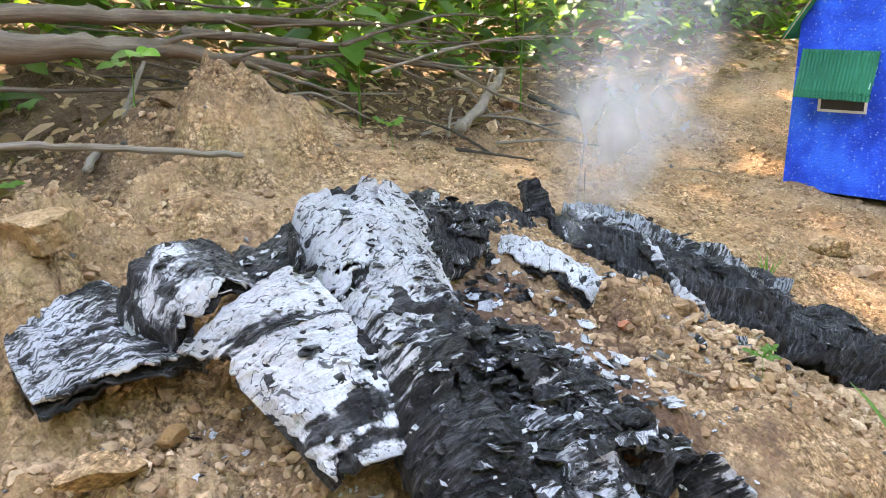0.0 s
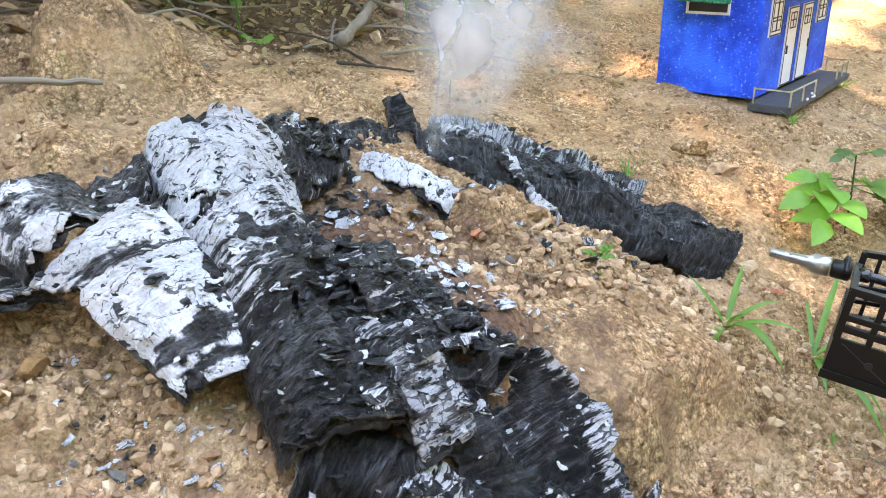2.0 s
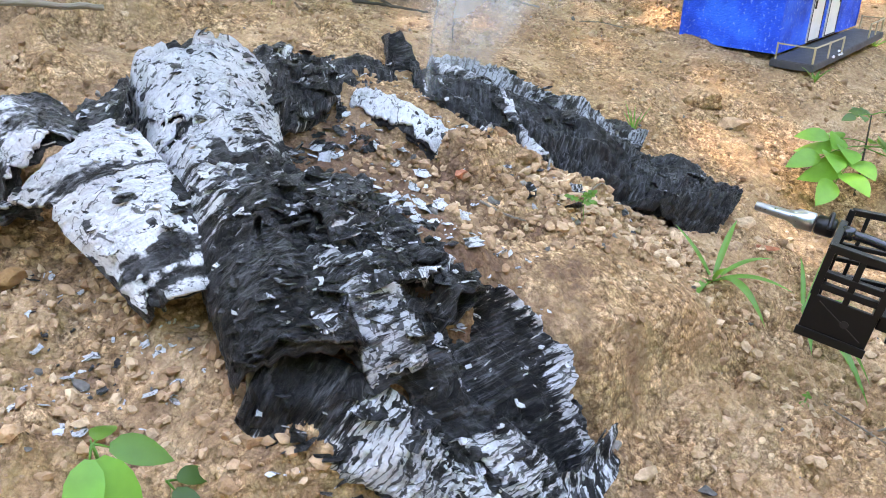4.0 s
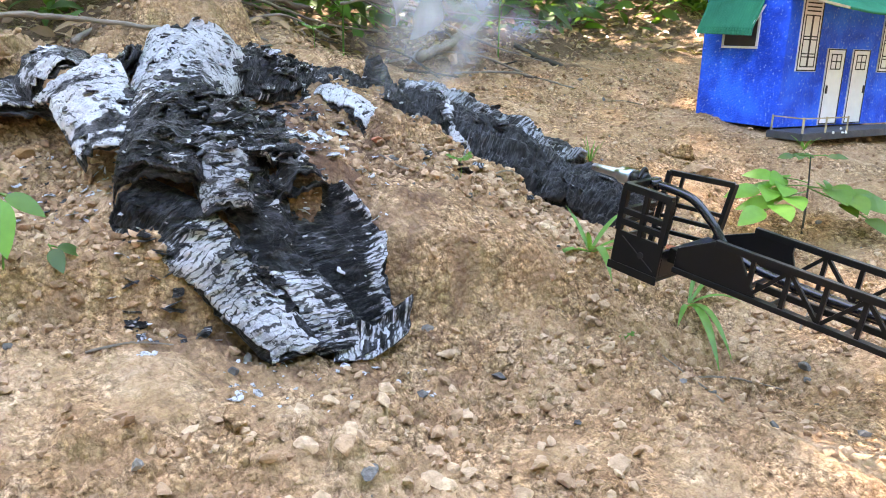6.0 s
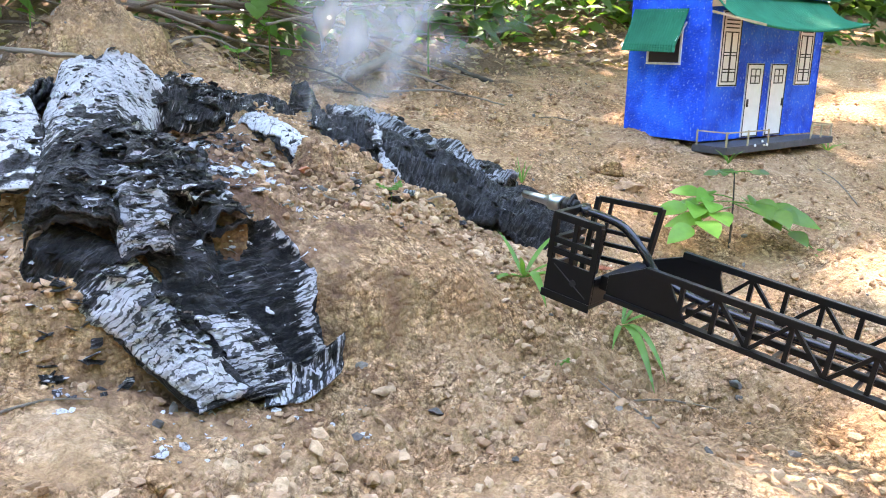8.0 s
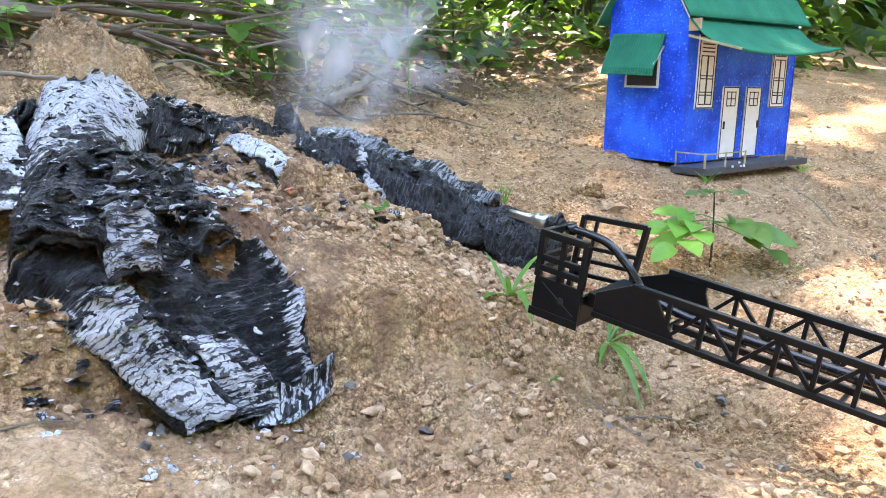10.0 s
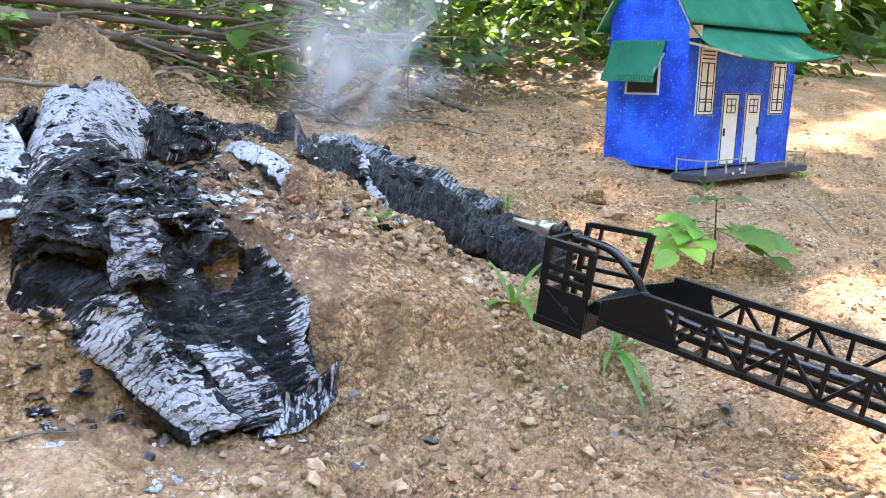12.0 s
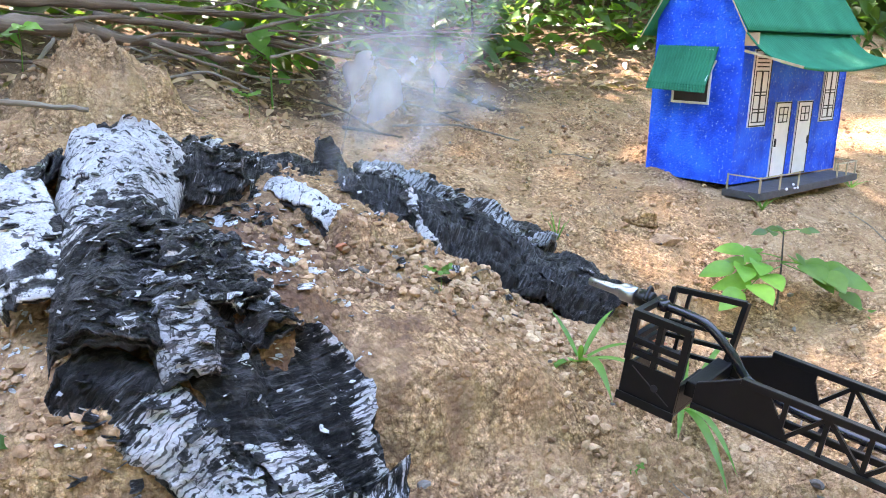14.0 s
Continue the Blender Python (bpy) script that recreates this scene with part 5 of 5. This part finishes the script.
tuft(1.045, .44, [(-105, .7, .15, .016, .75), (-60, .5, .13, .013, .45), (-165, .5, .13, .013, .55), (175, .5, .14, .010, .6), (95, .9, .12, .009, .2), (20, .8, .15, .010, .3), (-130, .9, .09, .009, .2), (-20, .6, .13, .010, .4)], "broad-bladed green grass tuft at the bank")
tuft(1.215, .375, [(-110, .35, .17, .016, .7), (-95, .5, .15, .013, .85), (15, .7, .24, .011, .25), (-20, .6, .14, .010, .6), (40, .9, .14, .008, .3), (-140, .4, .10, .010, .5)], "drooping green grass blades")
tuft(1.285, .81, [(a, 1.15, .055 + .012 * (k % 3), .003, .15) for k, a in enumerate(range(0, 360, 40))], "small tuft of thin upright grass")
tuft(2.49, .935, [(a, .8, .06 + .012 * (k % 3), .005, .35) for k, a in enumerate(range(0, 360, 36))], "small green tuft at the porch corner")
tuft(1.905, .79, [(a, 1.0, .05 + .01 * (k % 3), .006, .3) for k, a in enumerate(range(10, 360, 60))], "small green weed by the porch")


# ---- sticks and dead wood ----
def stick(name, pts, radii, mat, label, cat="stick", sides=9, twigs=(), group=""):
    rs = np.random.RandomState(int(abs(pts[0][0]) * 1000) + len(pts))
    P = curve_pts(pts, 26)
    P = [p + Vector(rs.randn(3)) * radii[0] * 0.13 for p in P]
    m0 = P[0]
    base = new(name)
    base.location = m0
    part("main_limb", tube_bm([p - m0 for p in P], radii, sides, 44, 0.35), mat, base, smooth=True)
    for f, d, ln, r in twigs:
        p = P[int(f * 25)] - m0
        d = Vector(d)
        part("twig", tube_bm([p, p + d * ln * .5 + Vector((0, 0, .01)), p + d * ln], [r, r * .4], 6, 8), mat, base, smooth=True)
    return tagged(base, label, cat, group)


stick("stick", [(.02, 1.42, .450), (.15, 1.355, .458), (.30, 1.28, .448), (.45, 1.215, .432)], [.0065, .006, .005], MAT_TWIG, "straight grey stick lying on the clods")
stick("branch", [(-.25, 1.38, .60), (.15, 1.52, .60), (.45, 1.66, .59), (.70, 1.80, .55), (.95, 1.93, .50)], [.027, .025, .019, .013, .008], MAT_BARK, "thick dead branch lying across the undergrowth", "branch", 12, [(.5, (.8, .2, .1), .25, .008), (.7, (.7, -.3, .1), .2, .006)])
stick("branch", [(-.2, 1.55, .66), (.3, 1.72, .655), (.75, 1.95, .645), (1.2, 2.12, .63)], [.015, .017, .012, .006], MAT_BARK, "weathered dead branch in the brush", "branch", 10, [(.4, (.8, .5, -.1), .3, .006)])
stick("branch", [(.75, 1.80, .72), (1.05, 1.95, .72), (1.35, 2.1, .70)], [.013, .015, .012], MAT_TWIG, "pale peeled branch in the brush", "branch", 10)
stick("branch", [(.55, 1.80, .62), (.95, 1.95, .58), (1.3, 2.05, .52), (1.7, 2.15, .46)], [.011, .010, .005], MAT_BARK, "thin dead branch sagging to the ground", "branch", 8, [(.3, (.7, .3, -.3), .25, .004), (.6, (.7, -.2, .2), .25, .004)])
stick("branch", [(1.24, 1.72, .362), (1.42, 1.84, .42), (1.60, 1.98, .49)], [.016, .014, .010], MAT_TWIG, "grey forked stick propped on rubble", "branch", 9, [(.5, (.6, .5, .5), .15, .005)])
stick("stick", [(1.88, 1.74, .312), (1.80, 1.88, .345), (1.74, 2.02, .40)], [.010, .009], MAT_STEM, "dark stick leaning on the rubble")
stick("stick", [(.25, 1.42, .40), (.36, 1.60, .47), (.45, 1.75, .56)], [.007, .005], MAT_TWIG, "thin bent stick among the saplings", twigs=[(.4, (.7, .5, .4), .12, .003)])
rs = np.random.RandomState(78)
for k in range(34):
    x, y, z = 0.0 + 1.3 * rs.rand(), 1.62 + 0.45 * rs.rand(), 0.50 + 0.26 * rs.rand()
    ln, a, dz = 0.35 + 0.6 * rs.rand(), radians(22 + 14 * rs.randn()), -0.02 + 0.10 * rs.randn()
    q = Vector((x + math.cos(a) * ln, y + math.sin(a) * ln, max(z + dz, gz(x + math.cos(a) * ln, y + math.sin(a) * ln) + 0.01)))
    stick("dry_stalk", [(x, y, z), tuple((Vector((x, y, z)) + q) / 2 + Vector((0, 0, .02 * rs.randn()))), tuple(q)], [.0022 + .005 * rs.rand() ** 2, .0015], MAT_TWIG if k % 2 else MAT_BARK, "thin dry stalk in the tangle of dead wood", "twig", 6, group="dry stalks in the dead wood")
rs = np.random.RandomState(77)
for k in range(16):
    x, y = 0.55 + 1.1 * rs.rand(), 1.55 + 0.5 * rs.rand()
    a, ln = rs.rand() * 6.28, 0.15 + 0.3 * rs.rand()
    q = (x + math.cos(a) * ln, y + math.sin(a) * ln)
    stick("stick", [(x, y, gz(x, y) + .006), ((x + q[0]) / 2, (y + q[1]) / 2, gz((x + q[0]) / 2, (y + q[1]) / 2) + .015 + .03 * rs.rand()), (*q, gz(*q) + .008 + .05 * rs.rand())], [.0045, .0025], MAT_TWIG if k % 3 else MAT_STEM, "dry twig lying in the litter", "twig", 6, group="twigs in the litter")
for k, (x, y, a, ln) in enumerate([(.93, .60, 20, .12), (1.05, .18, -15, .16), (.25, .28, 10, .1), (.72, .60, -60, .08), (1.35, .25, 30, .15), (1.75, 1.25, 100, .14), (1.0, .05, 75, .2), (2.1, .55, 60, .25)]):
    q = (x + math.cos(radians(a)) * ln, y + math.sin(radians(a)) * ln)
    stick("stick", [(x, y, gz(x, y) + .003), ((x + q[0]) / 2, (y + q[1]) / 2, gz((x + q[0]) / 2, (y + q[1]) / 2) + .006), (*q, gz(*q) + .003)], [.0018, .001], MAT_TWIG, "thin dry root on the clay", "twig", 6, group="twigs on the clay")


# ---- undergrowth behind ----
def foliage(name, label, mat, k, seed, where, size, aspect=0.5, quads=3):
    """Many leaves in one object. where(rs) gives a place."""
    rs = np.random.RandomState(seed)
    V, F = [], []
    for _ in range(k):
        p = where(rs)
        a = rs.rand() * 6.283
        el = -0.5 + 1.0 * rs.rand()
        d = (math.cos(a) * math.cos(el), math.sin(a) * math.cos(el), math.sin(el))
        ln = size[0] + (size[1] - size[0]) * rs.rand() ** 1.5
        up = (rs.randn() * 0.5, rs.randn() * 0.5 - 0.3, 1)
        leaf_geo(V, F, p, d, up, ln, ln * aspect * (0.7 + 0.6 * rs.rand()), 0.1 + 0.4 * rs.rand(), 0.12, quads, 0.8)
    ob = array_ob(name, V, F, mat, None, True)
    return tagged(ob, label, "undergrowth", kind="stuff")


def edge_y(x):
    """Where the undergrowth begins."""
    return 1.75 + 0.28 * x - 0.45 * max(0, x - 2.4) ** 1.3


def in_hedge(deep, zlo, zhi, x0=-1.8, x1=4.6):
    def where(rs):
        while True:
            x = x0 + (x1 - x0) * rs.rand()
            c = rs.rand() ** 1.3 * deep
            y = edge_y(x) + 0.15 + c + (1.9 if deep > 5 else 0)
            g = 0.42 + 0.05 * c
            z = g + zlo + (zhi - zlo) * rs.rand()
            if noise.noise(Vector((x, y, z)) * 4.5) + 0.5 * noise.noise(Vector((x, y, z)) * 10) > -0.12:
                return (x, y, z)
    return where


foliage("undergrowth", "dark green leaves of dense undergrowth", MAT_LEAF_DARK, 9000, 61, in_hedge(2.2, 0.02, 0.95), (0.04, 0.15), 0.45)
foliage("undergrowth", "mid-green broad leaves of the undergrowth", MAT_LEAF, 4200, 62, in_hedge(1.5, 0.0, 0.85), (0.04, 0.14), 0.5)
# paler leaf material stands in for sun falling on these leaves
foliage("undergrowth", "light leaves in the undergrowth, coloured as if sunlit", MAT_LEAF_LIGHT, 2600, 63, in_hedge(1.6, 0.02, 1.0), (0.03, 0.09), 0.45)
foliage("far_woods", "dark mass of forest leaves farther back", MAT_LEAF_DARK, 9000, 65, in_hedge(5.5, -0.2, 1.7, -3.0, 6.0), (0.12, 0.40), 0.5)
# leaf ring, mostly out of view, added to cut skylight from the sides
def in_ring(rs):
    a = rs.rand() * 6.283
    r = 5.2 + 2.5 * rs.rand()
    return (1.0 + r * math.cos(a), 0.8 + r * math.sin(a), -0.3 + 5.2 * rs.rand() ** 1.2)


foliage("far_woods", "ring of dark leaves added all round to block low sky light", MAT_LEAF_DARK, 9000, 66, in_ring, (0.4, 1.0), 0.6, 2)
foliage("leaf_litter", "dry brown leaves and litter on the ground", MAT_DRY, 1500, 64, lambda rs: (lambda x, y: (x, y, gz(x, y) + 0.012))(*(lambda x: (x, edge_y(x) - 0.35 + 0.75 * rs.rand()))(-0.3 + 4.2 * rs.rand())), (0.02, 0.07), 0.4)
foliage("leaf_litter", "small brown litter scraps on the clay", MAT_DRY, 1400, 67, lambda rs: (lambda x, y: (x, y, gz(x, y) + 0.004))(0.55 + 2.4 * rs.rand(), 1.15 + 1.0 * rs.rand() ** 0.7), (0.006, 0.028), 0.35, 2)
rs = np.random.RandomState(71)
for k in range(46):
    x = -1.2 + 5.6 * rs.rand()
    y = edge_y(x) + 0.25 + 1.6 * rs.rand()
    r = 0.004 + 0.016 * rs.rand() ** 2
    z = gz(x, y)
    lean = rs.randn(2) * 0.15
    stick("sapling_stem", [(x, y, z - .02), (x + lean[0] * .5, y + lean[1] * .5, z + .5), (x + lean[0], y + lean[1], z + 1.0)], [r, r * .7], MAT_STEM if k % 3 else MAT_TWIG, "slender upright stem in the undergrowth", "stem", 7, group="stems in the undergrowth")


def big_leaves(name, pts, mat, label):
    base = new(name)
    base.location = pts[0][0]
    m0 = Vector(pts[0][0])
    tagged(base, label, "plant")
    g = gz(m0.x, m0.y)
    part("stem", tube_bm([(0, 0.02, g - m0.z - .01), (0, .02, (g - m0.z) * .5), (0, 0.0, 0)], [.0035, .002], 7, 8), MAT_GRASS, base, smooth=True)
    for p, d, ln, w, dr in pts:
        leaf_part("leaf", [(Vector(p) - m0, d, (0, -.4, 1), ln, w, dr, 0.1, 8, 0.6)], mat, base)


big_leaves("broadleaf_plant", [((1.05, 1.90, .62), (.3, -.5, -.1), .10, .08, .3), ((1.06, 1.90, .60), (-.6, -.4, -.1), .10, .08, .3), ((1.02, 1.88, .66), (.8, -.3, .1), .09, .07, .3), ((1.0, 1.88, .58), (-.2, -.8, -.3), .09, .07, .2), ((1.1, 1.9, .64), (.9, .1, 0), .10, .07, .4)], MAT_LEAF, "plant with soft broad green leaves")
big_leaves("broadleaf_plant", [((1.62, 1.90, .78), (.35, -.3, -.6), .16, .085, .1), ((1.60, 1.92, .80), (-.5, -.4, -.2), .13, .07, .3)], MAT_LEAF, "hanging broad green leaf over the rubble")


# ---- unseen leaves added overhead to dapple the sun, open over the SUNLIT spots ----
SUNLIT = [(1.80, .36, .20, .11), (1.17, -.03, .20, .10), (3.3, 1.25, .55, .10), (3.6, 1.75, .6, .10), (1.62, .80, .10, .07), (1.50, .48, .12, .08), (1.95, .20, .2, .08), (2.6, 2.0, .22, .10), (1.6, 2.3, .3, .12), (.9, 2.2, .3, .12), (2.9, .5, .5, .12), (1.05, .16, .10, .05), (1.45, .10, .18, .07), (.2, 2.4, .7, .3)]


def crown():
    rs = np.random.RandomState(91)
    V, F = [], []
    while len(V) < 9 * 11500:
        z = 3.2 + 1.0 * rs.rand()
        dense = len(V) > 9 * 9000
        gx, gy = 1.4 + 3.6 * (2 * rs.rand() - 1), 0.5 + 2.7 * (2 * rs.rand() - 1)
        e = math.hypot((gx - 1.4) / 3.6, (gy - 0.5) / 2.7) + 0.12 * noise.noise(Vector((gx * 1.5, gy * 1.5, 8.0)))
        # extra leaves that keep stray sun off the burnt heap
        if dense:
            gx, gy = -0.1 + 1.35 * rs.rand(), 0.15 + 1.0 * rs.rand()
            e = 0.0
        if gy > 2.1 or rs.rand() < (e - 0.62) / 0.34:
            continue
        k = (z - 0.15) / sun_dir.z
        open_spot = False
        wob = 0.6 * noise.noise(Vector((gx * 16, gy * 16, 3.0)))
        for cx, cy, ra, rb in SUNLIT:
            if ((gx - cx) / ra) ** 2 + ((gy - cy) / rb) ** 2 + wob < 1:
                open_spot = True
        if open_spot:
            continue
        p = (gx + sun_dir.x * k, gy + sun_dir.y * k, z)
        a = rs.rand() * 6.283
        leaf_geo(V, F, p, (math.cos(a), math.sin(a), 0.3 * rs.randn()), (0.3 * rs.randn(), 0.3 * rs.randn(), 1), 0.16, 0.10, 0.1, 0.05, 2, 0.6)
    ob = array_ob("dapple_leaves", V, F, MAT_LEAF, None, True)
    tagged(ob, "unseen layer of green leaves added overhead to dapple the sun", "tree crown", kind="stuff")


crown()


# ---- smoke over the charred trunk ----
def smoke_mat():
    m, n, l, b = new_mat("thin_smoke")
    uv = n.new("ShaderNodeUVMap").outputs[0]
    sep = n.new("ShaderNodeSeparateXYZ")
    l.new(uv, sep.inputs[0])
    pos = n.new("ShaderNodeNewGeometry").outputs["Position"]
    t = tex_noise(n, l, pos, 9, 4, 0.5, (1.0, 1.0, 0.8))
    def hump(x):
        return calc(n, l, "MULTIPLY", calc(n, l, "MULTIPLY", x, calc(n, l, "SUBTRACT", 1.0, x)), 4.0)
    a = calc(n, l, "MULTIPLY", calc(n, l, "POWER", hump(sep.outputs[0]), 2.0), calc(n, l, "POWER", hump(sep.outputs[1]), 1.2))
    a = calc(n, l, "MULTIPLY", a, calc(n, l, "MULTIPLY", calc(n, l, "SUBTRACT", t, 0.36, True), 1.15, True))
    df = n.new("ShaderNodeBsdfDiffuse")
    df.inputs[0].default_value = (0.75, 0.78, 0.82, 1)
    tl = n.new("ShaderNodeBsdfTranslucent")
    tl.inputs[0].default_value = (0.75, 0.78, 0.82, 1)
    ms0 = n.new("ShaderNodeMixShader")
    ms0.inputs[0].default_value = 0.5
    l.new(df.outputs[0], ms0.inputs[1])
    l.new(tl.outputs[0], ms0.inputs[2])
    tr = n.new("ShaderNodeBsdfTransparent")
    ms = n.new("ShaderNodeMixShader")
    l.new(a, ms.inputs[0])
    l.new(tr.outputs[0], ms.inputs[1])
    l.new(ms0.outputs[0], ms.inputs[2])
    l.new(ms.outputs[0], n["Material Output"].inputs[0])
    return m


def build_smoke():
    mat = smoke_mat()
    base = new("smoke_plume")
    base.location = (0.93, 0.90, 0.29)
    tagged(base, "thin pale grey smoke rising from the charred trunk", "smoke")
    rs = np.random.RandomState(12)
    for k in range(7):
        az = radians(-30 + 18 * rs.randn())
        wide, tall = 0.12 + 0.10 * rs.rand(), 0.22 + 0.30 * rs.rand()
        o = Vector((0.03 * (k - 3) - 0.04, 0.022 * (k - 3), 0.0))
        drift = Vector((0.16 + 0.10 * rs.randn(), 0.05 * rs.randn(), 0))
        V, F, UV = [], [], []
        nu, nv = 14, 20
        for j in range(nv):
            c = j / (nv - 1)
            for i in range(nu):
                a = i / (nu - 1)
                w = (a - 0.5) * wide * (0.45 + 1.9 * c)
                p = o + Vector((math.cos(az), math.sin(az), 0)) * w + Vector((0, 0, c * tall)) + drift * c
                q = Vector((a * 2, c * 2.5, k * 3.1))
                p += 0.05 * Vector((noise.noise(q), noise.noise(q + Vector((9, 0, 0))), 0))
                V.append(tuple(p))
                UV.append((a, 0.06 + 0.94 * c))
        for j in range(nv - 1):
            for i in range(nu - 1):
                F.append((j * nu + i, j * nu + i + 1, (j + 1) * nu + i + 1, (j + 1) * nu + i))
        array_ob("wisp", V, F, mat, base, True, UV)


build_smoke()
